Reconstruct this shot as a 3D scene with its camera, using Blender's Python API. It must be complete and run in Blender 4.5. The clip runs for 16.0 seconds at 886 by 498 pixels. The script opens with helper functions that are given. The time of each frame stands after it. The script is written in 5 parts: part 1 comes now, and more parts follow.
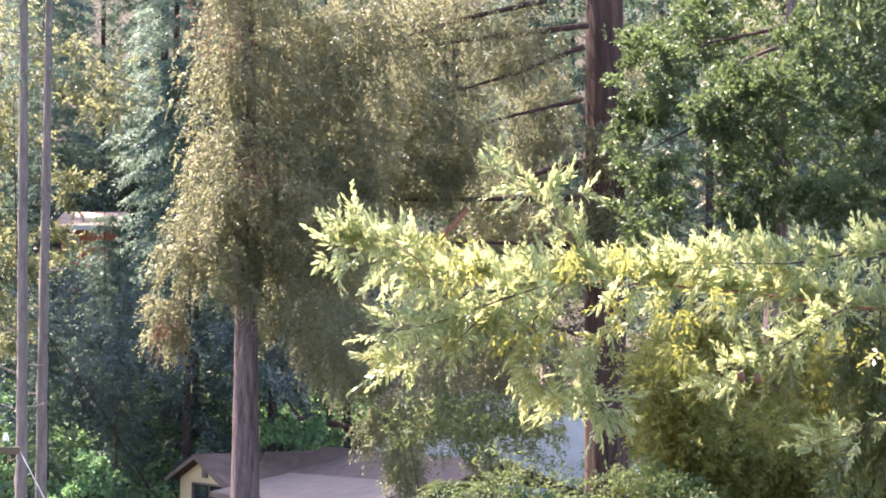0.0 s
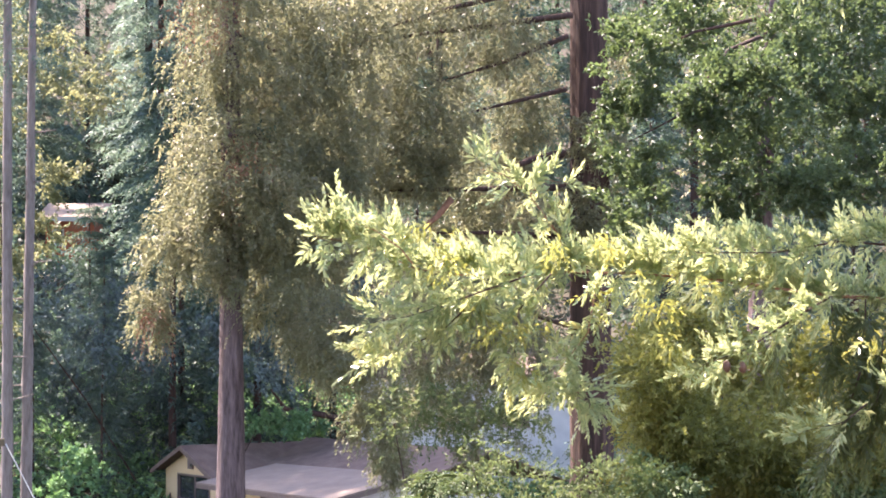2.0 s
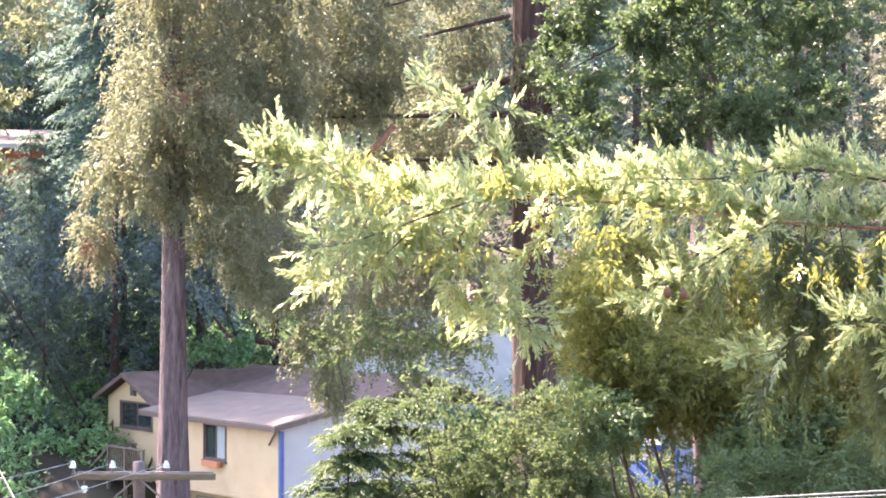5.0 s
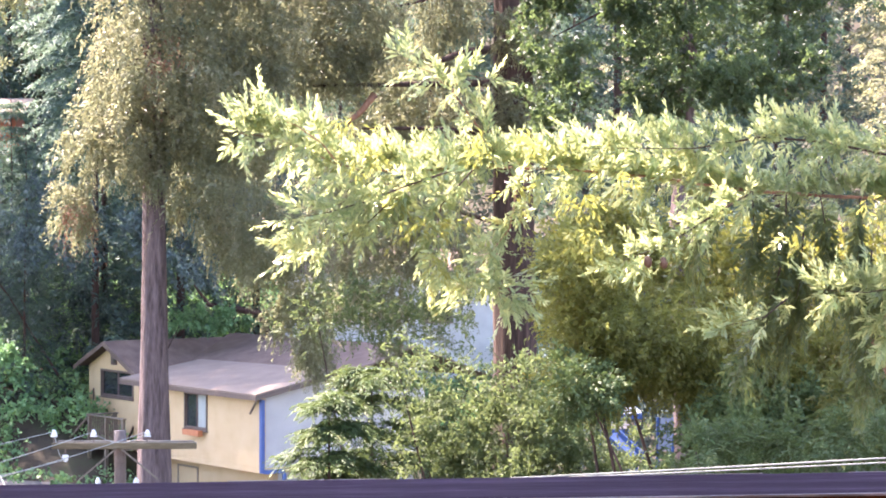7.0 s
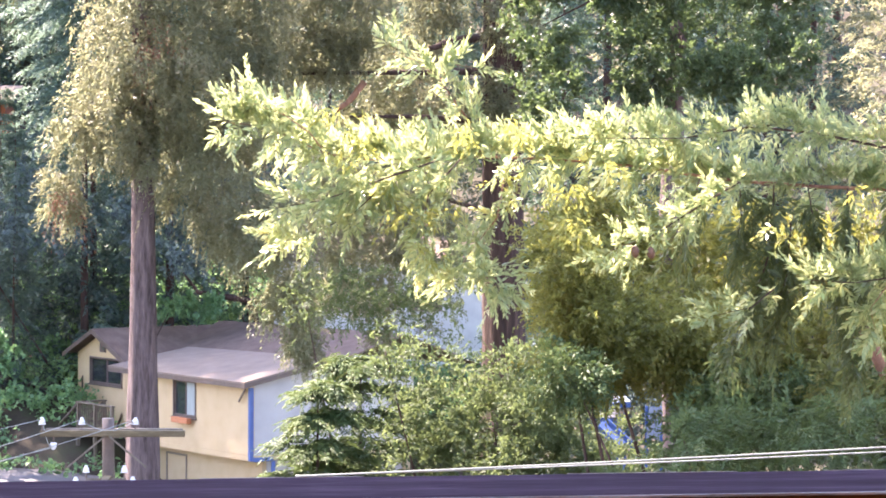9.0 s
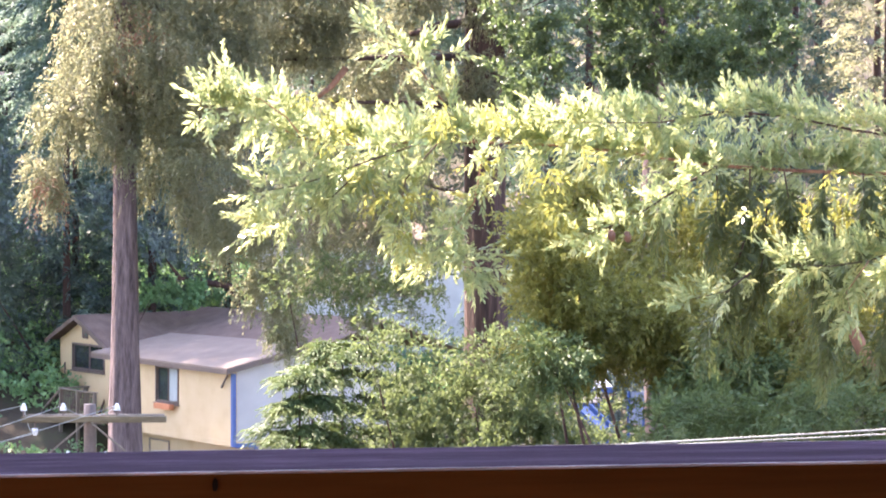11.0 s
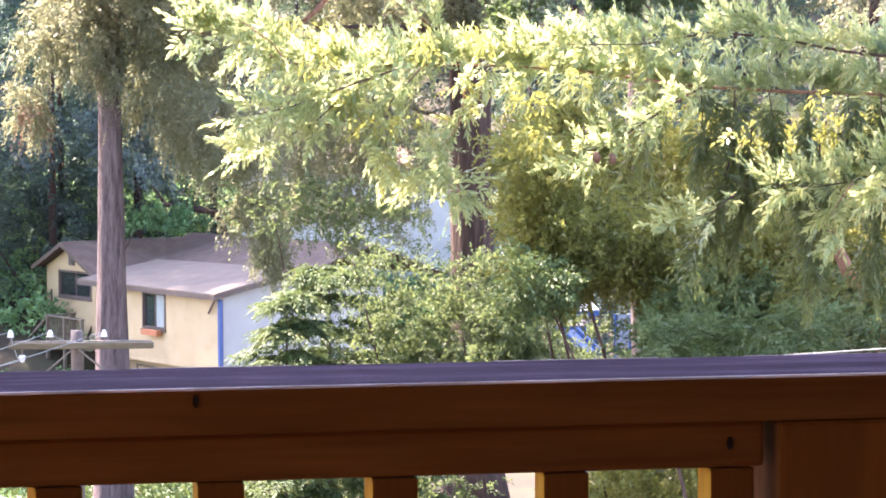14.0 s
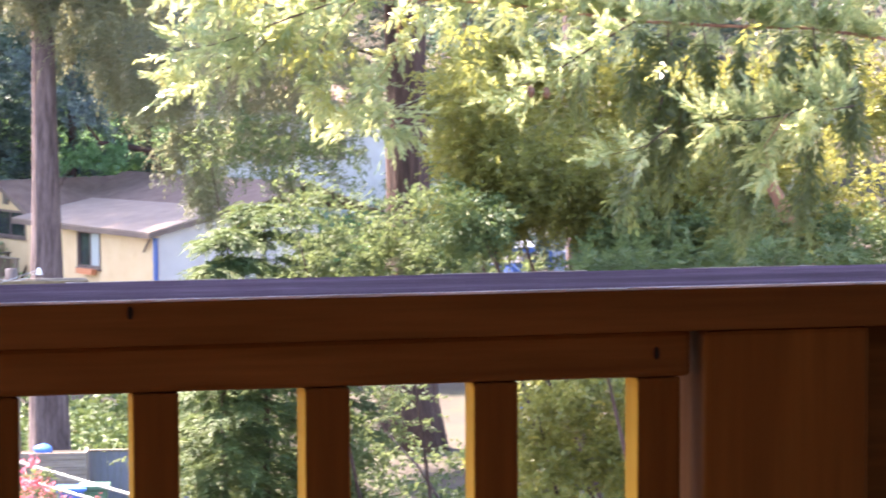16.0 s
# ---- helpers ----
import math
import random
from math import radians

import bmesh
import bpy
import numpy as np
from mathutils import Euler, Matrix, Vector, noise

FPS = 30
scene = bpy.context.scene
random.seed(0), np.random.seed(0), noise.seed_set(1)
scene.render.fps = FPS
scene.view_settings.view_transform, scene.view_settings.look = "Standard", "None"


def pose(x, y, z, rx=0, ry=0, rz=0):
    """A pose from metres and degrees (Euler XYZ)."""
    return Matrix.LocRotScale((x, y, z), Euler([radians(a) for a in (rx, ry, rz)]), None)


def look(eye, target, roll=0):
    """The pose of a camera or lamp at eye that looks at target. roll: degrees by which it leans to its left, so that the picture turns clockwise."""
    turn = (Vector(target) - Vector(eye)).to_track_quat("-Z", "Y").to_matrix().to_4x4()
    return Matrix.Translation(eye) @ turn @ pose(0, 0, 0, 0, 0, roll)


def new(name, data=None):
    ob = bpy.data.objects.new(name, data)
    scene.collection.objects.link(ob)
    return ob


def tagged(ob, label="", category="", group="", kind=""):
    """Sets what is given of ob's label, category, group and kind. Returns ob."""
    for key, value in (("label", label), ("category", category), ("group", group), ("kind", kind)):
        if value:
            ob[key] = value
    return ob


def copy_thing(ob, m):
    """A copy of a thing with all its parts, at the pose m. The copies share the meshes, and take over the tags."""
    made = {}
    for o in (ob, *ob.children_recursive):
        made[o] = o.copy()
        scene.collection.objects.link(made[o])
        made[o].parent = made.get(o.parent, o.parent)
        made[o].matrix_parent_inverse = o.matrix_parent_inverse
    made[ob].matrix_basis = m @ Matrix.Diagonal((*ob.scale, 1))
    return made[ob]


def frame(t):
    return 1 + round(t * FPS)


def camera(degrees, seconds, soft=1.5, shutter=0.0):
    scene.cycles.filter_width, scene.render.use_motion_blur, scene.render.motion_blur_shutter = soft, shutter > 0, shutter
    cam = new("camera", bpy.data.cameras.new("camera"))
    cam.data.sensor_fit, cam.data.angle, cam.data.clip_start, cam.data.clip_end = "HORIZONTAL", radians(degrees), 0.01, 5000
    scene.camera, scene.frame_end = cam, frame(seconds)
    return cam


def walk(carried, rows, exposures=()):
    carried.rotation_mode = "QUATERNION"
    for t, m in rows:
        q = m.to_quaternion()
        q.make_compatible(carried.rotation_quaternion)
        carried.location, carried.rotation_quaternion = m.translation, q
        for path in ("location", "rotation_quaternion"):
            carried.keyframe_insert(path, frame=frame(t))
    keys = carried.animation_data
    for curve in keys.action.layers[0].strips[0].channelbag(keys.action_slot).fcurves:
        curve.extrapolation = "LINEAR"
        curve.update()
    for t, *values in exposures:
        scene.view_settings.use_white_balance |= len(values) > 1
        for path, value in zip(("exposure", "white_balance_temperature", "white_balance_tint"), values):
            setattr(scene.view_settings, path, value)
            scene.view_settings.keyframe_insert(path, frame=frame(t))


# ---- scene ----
# ---------------------------------------------------------------- camera
cam = camera(18.0, 16.0, soft=1.8, shutter=0.5)
EYE = 1.28
# seconds, eye x y z, yaw to the right, pitch up, roll
ROWS = [
    (0.0, -0.0000, 0.0000, 0.0000, -0.000, 0.900, 0.300),
    (0.5, -0.0024, 0.0010, 0.0016, 0.199, 0.743, 0.164),
    (1.0, -0.0051, 0.0006, 0.0008, 0.199, 0.783, 0.164),
    (1.5, -0.0012, -0.0103, -0.0002, 0.232, 0.747, 0.173),
    (2.0, 0.0008, 0.0140, -0.0006, 0.306, 0.701, 0.111),
    (2.5, 0.0022, 0.0040, -0.0034, 0.445, 0.561, 0.132),
    (3.0, 0.0028, -0.0029, -0.0004, 0.657, 0.287, 0.061),
    (3.5, 0.0020, 0.0152, -0.0031, 0.878, 0.039, 0.052),
    (4.0, 0.0026, 0.0115, -0.0038, 1.048, -0.164, 0.081),
    (4.2, 0.0045, 0.0139, -0.0062, 1.156, -0.318, 0.126),
    (6.5, 0.0118, 0.0223, 0.0002, 1.788, -1.217, 0.017),
    (7.0, 0.0093, 0.0163, -0.0010, 1.873, -1.433, 0.124),
    (7.5, 0.0101, 0.0001, 0.0069, 2.018, -1.767, 0.168),
    (8.0, 0.0087, 0.0028, -0.0002, 2.028, -1.573, 0.200),
    (8.5, 0.0084, 0.0097, 0.0035, 2.156, -1.876, 0.254),
    (8.7, 0.0124, 0.0238, 0.0056, 2.066, -1.677, 0.276),
    (10.8, 0.0501, -0.0175, 0.0018, 2.453, -1.747, 0.155),
    (11.0, 0.0480, -0.0188, -0.0002, 2.436, -1.966, 0.183),
    (11.5, 0.0480, -0.0189, -0.0007, 2.550, -2.427, 0.339),
    (12.0, 0.0523, -0.0215, -0.0024, 2.625, -2.741, 0.255),
    (12.5, 0.0533, -0.0249, -0.0023, 2.528, -2.813, 0.210),
    (13.0, 0.0543, -0.0221, -0.0016, 2.622, -2.860, -0.011),
    (13.5, 0.0523, -0.0182, -0.0053, 2.660, -3.288, -0.104),
    (14.0, 0.0529, -0.0161, -0.0070, 2.718, -3.512, -0.206),
    (14.5, 0.0533, -0.0143, -0.0103, 2.708, -4.025, -0.220),
    (15.0, 0.0534, -0.0144, -0.0085, 2.774, -4.511, -0.300),
    (15.5, 0.0544, -0.0154, -0.0104, 2.760, -4.896, -0.369),
    (15.7, 0.0540, -0.0278, -0.0152, 3.074, -4.875, -0.336),
    (16.0, 0.0547, -0.0472, -0.0228, 4.035, -4.788, -0.303),
]


def aimed(x, y, z, yaw, pitch, roll):
    a, b = radians(yaw), radians(pitch)
    eye = Vector((x, y, z + EYE))
    way = Vector((math.sin(a) * math.cos(b), math.cos(a) * math.cos(b), math.sin(b)))
    return look(eye, eye + way * 10, roll)


walk(cam, [(r[0], aimed(*r[1:])) for r in ROWS],
     exposures=[(0.0, 2.31, 6850, 27), (2.2, 2.31, 6850, 27), (3.6, 2.76, 6850, 27), (11.0, 2.86, 6850, 27), (16.0, 3.04, 6850, 27)])

# ---------------------------------------------------------------- light
SUN_TO = Vector((-0.44, 0.34, 0.83)).normalized()
world = bpy.data.worlds.new("sky")
scene.world = world
world.use_nodes = True
wn = world.node_tree.nodes
sky = wn.new("ShaderNodeTexSky")
sky.sky_type = "NISHITA"
sky.sun_disc = False
sky.sun_elevation = math.asin(SUN_TO.z)
sky.sun_rotation = math.atan2(SUN_TO.x, SUN_TO.y)
world.node_tree.links.new(sky.outputs[0], wn["Background"].inputs[0])
wn["Background"].inputs[1].default_value = 0.15
sun_data = bpy.data.lights.new("sun", "SUN")
sun_data.energy, sun_data.angle, sun_data.color = 5.0, radians(0.55), (1.0, 0.93, 0.82)
sun = new("sun", sun_data)
sun.matrix_world = look(SUN_TO * 100, (0, 0, 0))


# ---------------------------------------------------------------- materials
def material(name, rough=0.7, metal=0.0):
    m = bpy.data.materials.new(name)
    m.use_nodes = True
    b = m.node_tree.nodes["Principled BSDF"]
    b.inputs["Roughness"].default_value = rough
    b.inputs["Metallic"].default_value = metal
    return m, m.node_tree.nodes, m.node_tree.links, b


def ramp(nodes, stops):
    r = nodes.new("ShaderNodeValToRGB")
    while len(r.color_ramp.elements) < len(stops):
        r.color_ramp.elements.new(0.5)
    for e, (p, c) in zip(r.color_ramp.elements, stops):
        e.position, e.color = p, (*c, 1)
    return r


def noisy(name, stops, scale=4.0, stretch=(1, 1, 1), rough=0.75, bump=0.3, fine=30.0, metal=0.0, detail=6.0, depth=0.02):
    """Colour from a coarse and a fine noise in object space, with relief."""
    m, n, l, b = material(name, rough, metal)
    co = n.new("ShaderNodeTexCoord")
    mp = n.new("ShaderNodeMapping")
    mp.inputs["Scale"].default_value = stretch
    l.new(co.outputs["Object"], mp.inputs[0])
    a = n.new("ShaderNodeTexNoise")
    a.inputs["Scale"].default_value, a.inputs["Detail"].default_value = scale, detail
    f = n.new("ShaderNodeTexNoise")
    f.inputs["Scale"].default_value, f.inputs["Detail"].default_value = fine, 3
    l.new(mp.outputs[0], a.inputs[0])
    l.new(mp.outputs[0], f.inputs[0])
    mix = n.new("ShaderNodeMath")
    mix.operation = "MULTIPLY_ADD"
    mix.inputs[1].default_value = 0.35
    sub = n.new("ShaderNodeMath")
    sub.operation = "MULTIPLY"
    sub.inputs[1].default_value = 0.65
    l.new(a.outputs[0], sub.inputs[0])
    l.new(f.outputs[0], mix.inputs[0])
    l.new(sub.outputs[0], mix.inputs[2])
    r = ramp(n, stops)
    l.new(mix.outputs[0], r.inputs[0])
    l.new(r.outputs[0], b.inputs["Base Color"])
    if bump:
        bp = n.new("ShaderNodeBump")
        bp.inputs["Strength"].default_value, bp.inputs["Distance"].default_value = bump, depth
        l.new(mix.outputs[0], bp.inputs["Height"])
        l.new(bp.outputs[0], b.inputs["Normal"])
    return m


def leafy(name, stops, through_col, amount=0.35, rough=0.5, patch=0.5):
    """Leaves: tone by leaf and by broad patches, some light let through."""
    m, n, l, b = material(name, rough)
    geo = n.new("ShaderNodeNewGeometry")
    co = n.new("ShaderNodeTexCoord")
    a = n.new("ShaderNodeTexNoise")
    a.inputs["Scale"].default_value, a.inputs["Detail"].default_value = patch, 3
    l.new(co.outputs["Object"], a.inputs[0])
    mr = n.new("ShaderNodeMapRange")
    mr.inputs[1].default_value, mr.inputs[2].default_value = 0.3, 0.7
    l.new(a.outputs[0], mr.inputs[0])
    mx = n.new("ShaderNodeMix")
    mx.inputs[0].default_value = 0.5
    l.new(mr.outputs[0], mx.inputs[2])
    l.new(geo.outputs["Random Per Island"], mx.inputs[3])
    r = ramp(n, stops)
    l.new(mx.outputs[0], r.inputs[0])
    l.new(r.outputs[0], b.inputs["Base Color"])
    t = n.new("ShaderNodeBsdfTranslucent")
    hue = n.new("ShaderNodeMix")
    hue.data_type = "RGBA"
    hue.inputs[0].default_value = 0.5
    l.new(r.outputs[0], hue.inputs[6])
    hue.inputs[7].default_value = (*through_col, 1)
    l.new(hue.outputs[2], t.inputs[0])
    ms = n.new("ShaderNodeMixShader")
    ms.inputs[0].default_value = amount
    l.new(b.outputs[0], ms.inputs[1])
    l.new(t.outputs[0], ms.inputs[2])
    l.new(ms.outputs[0], n["Material Output"].inputs[0])
    return m


def glass_pane(name):
    m, n, l, b = material(name, 0.06)
    b.inputs["Base Color"].default_value = (0.03, 0.035, 0.04, 1)
    b.inputs["Specular IOR Level"].default_value = 0.9
    return m


M_SOIL = noisy("forest_soil", [(0.3, (0.022, 0.016, 0.010)), (0.5, (0.05, 0.038, 0.024)), (0.7, (0.045, 0.055, 0.022))], 0.6, fine=9, rough=0.95)
M_BARK = noisy("redwood_bark", [(0.3, (0.02, 0.011, 0.009)), (0.5, (0.06, 0.032, 0.024)), (0.72, (0.12, 0.07, 0.053))], 6, (1, 1, 0.09), 0.95, 1.0, 26, depth=0.08)
M_BARK_GREY = noisy("grey_bark", [(0.33, (0.035, 0.022, 0.022)), (0.47, (0.11, 0.074, 0.073)), (0.6, (0.17, 0.12, 0.117)), (0.75, (0.27, 0.20, 0.195))], 9, (1, 1, 0.12), 0.95, 1.0, 40, depth=0.08)
M_BARK_RED = noisy("red_twig_bark", [(0.3, (0.12, 0.05, 0.03)), (0.55, (0.30, 0.14, 0.08)), (0.75, (0.42, 0.24, 0.15))], 9, (1, 1, 0.3), 0.8, 0.6, 40)
M_RED_GREEN = leafy("redwood_foliage", [(0.05, (0.0637, 0.08, 0.048)), (0.4, (0.1176, 0.138, 0.08)), (0.7, (0.1813, 0.185, 0.11)), (0.9, (0.2548, 0.215, 0.145)), (1.0, (0.3724, 0.29, 0.2))], (0.48, 0.46, 0.24), 0.52, 0.4)
# the slope's bluish shade put into this conifer colour
M_BLUE_GREEN = leafy("shaded_conifer_foliage", [(0.05, (0.0227, 0.0473, 0.051)), (0.5, (0.0551, 0.1013, 0.0911)), (0.95, (0.1215, 0.1773, 0.1185))], (0.18, 0.28, 0.14), 0.33, 0.6)
M_OAK = leafy("oak_leaves", [(0.05, (0.0176, 0.0387, 0.0224)), (0.5, (0.0408, 0.0739, 0.0389)), (0.9, (0.088, 0.1197, 0.0509)), (1.0, (0.1267, 0.1056, 0.0598))], (0.36, 0.50, 0.16), 0.37, 0.45)
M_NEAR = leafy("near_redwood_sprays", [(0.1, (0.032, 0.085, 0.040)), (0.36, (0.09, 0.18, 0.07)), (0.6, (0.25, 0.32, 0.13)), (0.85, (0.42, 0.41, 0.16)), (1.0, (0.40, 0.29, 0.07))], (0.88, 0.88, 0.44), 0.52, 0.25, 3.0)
M_OLIVE = leafy("olive_leaves", [(0.05, (0.05, 0.068, 0.018)), (0.4, (0.09, 0.11, 0.027)), (0.7, (0.135, 0.14, 0.036)), (0.9, (0.18, 0.145, 0.042)), (1.0, (0.24, 0.17, 0.06))], (0.42, 0.42, 0.12), 0.42, 0.45)
# shaded copy of the near sprays, the shade put into the colour
M_NEAR_SHADE = leafy("shaded_redwood_sprays", [(0.05, (0.0287, 0.0441, 0.0135)), (0.5, (0.0538, 0.0733, 0.0198)), (0.85, (0.1017, 0.1103, 0.0238)), (1.0, (0.2033, 0.1323, 0.0258))], (0.30, 0.36, 0.12), 0.35, 0.55, 1.5)
# copy of the shaded spray green, toned in place of cast shade
M_SHADE_GREEN = leafy("shade_green_leaves", [(0.05, (0.0341, 0.0709, 0.0228)), (0.5, (0.0648, 0.1113, 0.0316)), (0.85, (0.1125, 0.1518, 0.0369)), (1.0, (0.2045, 0.1687, 0.0439))], (0.22, 0.28, 0.10), 0.24, 0.6, 1.5)
M_MAPLE = leafy("maple_leaves", [(0.05, (0.05, 0.075, 0.035)), (0.45, (0.11, 0.14, 0.07)), (0.8, (0.18, 0.205, 0.105)), (1.0, (0.25, 0.21, 0.12))], (0.60, 0.58, 0.28), 0.55, 0.5)
# lit copy of the conifer foliage, sunlight put into its colour
M_CONIFER_LIT = leafy("lit_conifer_needles", [(0.05, (0.0425, 0.085, 0.0884)), (0.5, (0.102, 0.17, 0.1564)), (0.9, (0.204, 0.289, 0.238)), (1.0, (0.34, 0.374, 0.255))], (0.34, 0.46, 0.28), 0.4, 0.5)
# backlight through the leaves painted in as yellow
M_BACKLIT = leafy("backlit_sprays", [(0.05, (0.1445, 0.2, 0.065)), (0.5, (0.255, 0.28, 0.078)), (0.9, (0.323, 0.31, 0.078)), (1.0, (0.272, 0.2, 0.065))], (0.65, 0.60, 0.14), 0.5, 0.35, 3.0)
# pale tone stands in for sun glints on the chipped cap edge
M_WORN_GLINT = noisy("edge_highlight", [(0.3, (0.30, 0.25, 0.25)), (0.7, (0.55, 0.48, 0.48))], 20, rough=0.6, bump=0.1)
# dark leaves lifted towards blue, the haze put into their colour
M_HAZE_LEAF = leafy("hazed_laurel_leaves", [(0.05, (0.0355, 0.0587, 0.0682)), (0.5, (0.0811, 0.1218, 0.1182)), (0.95, (0.1827, 0.2345, 0.1817))], (0.09, 0.15, 0.09), 0.2, 0.65)
M_PALE_BARK = noisy("pale_pine_bark", [(0.3, (0.102, 0.0812, 0.0725)), (0.5, (0.18, 0.1479, 0.1334)), (0.72, (0.252, 0.2146, 0.1972))], 6, (1, 1, 0.15), 0.9, 0.8, 24, depth=0.03)
M_SHRUB = leafy("shrub_leaves", [(0.05, (0.0259, 0.0488, 0.0154)), (0.5, (0.0518, 0.0813, 0.0269)), (0.9, (0.0906, 0.1138, 0.0346)), (1.0, (0.1295, 0.1105, 0.0422))], (0.34, 0.42, 0.16), 0.42, 0.62)
M_IVY = leafy("ivy_leaves", [(0.05, (0.0727, 0.1574, 0.0788)), (0.5, (0.1453, 0.2907, 0.1313)), (0.95, (0.2907, 0.4844, 0.1837))], (0.24, 0.40, 0.12), 0.3, 0.55, 0.3)
M_CREAM = noisy("cream_stucco", [(0.3, (0.518, 0.36, 0.2046)), (0.5, (0.592, 0.432, 0.2542)), (0.7, (0.6216, 0.468, 0.2852))], 1.2, rough=0.9, bump=0.15, fine=40)
M_WHITE = noisy("white_wall_paint", [(0.3, (0.4488, 0.4216, 0.406)), (0.6, (0.5304, 0.5032, 0.483))], 1.2, rough=0.85, bump=0.1, fine=40)
M_ROOF = noisy("brown_roof_felt", [(0.3, (0.099, 0.063, 0.0504)), (0.5, (0.135, 0.09, 0.072)), (0.7, (0.18, 0.126, 0.1035))], 2.0, (1, 1, 1), 0.95, 0.3, 18)
M_ROOF_PALE = noisy("pale_rolled_roof", [(0.3, (0.1872, 0.1404, 0.1131)), (0.55, (0.234, 0.1794, 0.1443)), (0.75, (0.2808, 0.2223, 0.1833))], 1.5, (1, 1, 1), 0.95, 0.2, 25)
M_TRIM = noisy("brown_trim_paint", [(0.3, (0.10, 0.07, 0.055)), (0.7, (0.17, 0.12, 0.10))], 5, rough=0.6, bump=0.1)
M_BLUE = noisy("blue_trim_paint", [(0.3, (0.0525, 0.0975, 0.27)), (0.7, (0.0825, 0.1425, 0.345))], 4, rough=0.5, bump=0.05)
M_GLASS = glass_pane("window_glass")
M_CURTAIN = noisy("pale_curtain", [(0.3, (0.30, 0.34, 0.33)), (0.7, (0.42, 0.46, 0.45))], 3, (6, 6, 0.3), 0.9, 0.3)
M_WOOD_GREY = noisy("weathered_wood", [(0.3, (0.08, 0.062, 0.046)), (0.5, (0.15, 0.12, 0.09)), (0.7, (0.23, 0.19, 0.15))], 6, (1, 1, 0.2), 0.9, 0.4, 40)
M_ARM = noisy("old_crossarm_wood", [(0.3, (0.07, 0.052, 0.028)), (0.5, (0.12, 0.09, 0.048)), (0.7, (0.20, 0.155, 0.09))], 6, (0.2, 1, 1), 0.9, 0.4, 40)
M_PLANK = noisy("pale_planter_planks", [(0.3, (0.16, 0.12, 0.09)), (0.5, (0.27, 0.21, 0.16)), (0.7, (0.36, 0.29, 0.23))], 5, (0.3, 3, 3), 0.9, 0.3, 30)
M_PORCELAIN = noisy("white_porcelain", [(0.3, (0.75, 0.75, 0.74)), (0.7, (0.85, 0.85, 0.84))], 6, rough=0.15, bump=0)
M_WIRE = noisy("pale_wire", [(0.3, (0.20, 0.21, 0.19)), (0.7, (0.34, 0.34, 0.31))], 6, rough=0.6, bump=0)
M_RAIL = noisy("stained_redwood_rail", [(0.28, (0.0274, 0.0087, 0.0021)), (0.5, (0.0623, 0.0224, 0.0048)), (0.72, (0.106, 0.0402, 0.0103))], 3, (0.25, 4, 4), 0.8, 0.25, 30, depth=0.003)
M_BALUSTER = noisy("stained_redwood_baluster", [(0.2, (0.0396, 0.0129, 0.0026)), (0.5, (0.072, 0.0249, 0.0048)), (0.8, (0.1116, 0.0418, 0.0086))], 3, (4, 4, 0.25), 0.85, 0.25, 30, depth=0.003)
M_DECK = noisy("bounce_deck_boards", [(0.3, (0.15, 0.08, 0.03)), (0.5, (0.21, 0.115, 0.042)), (0.7, (0.27, 0.16, 0.065))], 3, (0.3, 6, 4), 0.7, 0.3, 30)
# amber stands in for warm light falling on the balusters' side faces
M_LIT_SIDE = noisy("amber_lit_side", [(0.28, (0.225, 0.1152, 0.01)), (0.5, (0.36, 0.2016, 0.0225)), (0.72, (0.45, 0.2736, 0.04))], 3, (4, 4, 0.25), 0.8, 0.25, 30, depth=0.003)
# purple-grey paints the sky's reflection onto the dark weathered cap
M_CAP = noisy("weathered_sky_toned_cap", [(0.3, (0.027, 0.01425, 0.0288)), (0.48, (0.0594, 0.0342, 0.066)), (0.62, (0.1296, 0.0855, 0.144)), (0.8, (0.3024, 0.228, 0.324))], 5, (0.5, 5, 5), 0.9, 0.5, 50, depth=0.004)
M_CABIN = noisy("red_cabin_boards", [(0.3, (0.28, 0.07, 0.035)), (0.7, (0.40, 0.12, 0.06))], 4, (3, 3, 0.4), 0.8, 0.2)
M_GREY_WALL = noisy("pale_grey_siding", [(0.3, (0.4046, 0.4046, 0.4046)), (0.7, (0.5474, 0.5474, 0.5355))], 2, rough=0.85, bump=0.1)
M_TERRA = noisy("terracotta_box", [(0.3, (0.42, 0.15, 0.07)), (0.7, (0.55, 0.22, 0.11))], 6, rough=0.8, bump=0.1)
M_GREEN_BIN = noisy("green_plastic", [(0.3, (0.06, 0.15, 0.10)), (0.7, (0.10, 0.22, 0.15))], 3, rough=0.55, bump=0)
M_BLUE_BIN = noisy("blue_plastic", [(0.3, (0.04, 0.14, 0.52)), (0.7, (0.07, 0.22, 0.66))], 3, rough=0.4, bump=0.05)
M_FENCE = noisy("grey_blue_fence_boards", [(0.3, (0.14, 0.16, 0.20)), (0.7, (0.24, 0.26, 0.31))], 5, (4, 4, 0.3), 0.85, 0.3)
M_BLOSSOM = noisy("pink_blossom", [(0.3, (0.70, 0.10, 0.14)), (0.6, (0.85, 0.25, 0.28)), (0.8, (0.9, 0.6, 0.6))], 8, rough=0.6, bump=0)
for dull in (M_CAP, M_RAIL, M_BALUSTER, M_LIT_SIDE):
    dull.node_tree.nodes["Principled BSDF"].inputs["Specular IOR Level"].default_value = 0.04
for glossy in (M_NEAR, M_BACKLIT):
    glossy.node_tree.nodes["Principled BSDF"].inputs["Specular IOR Level"].default_value = 0.85
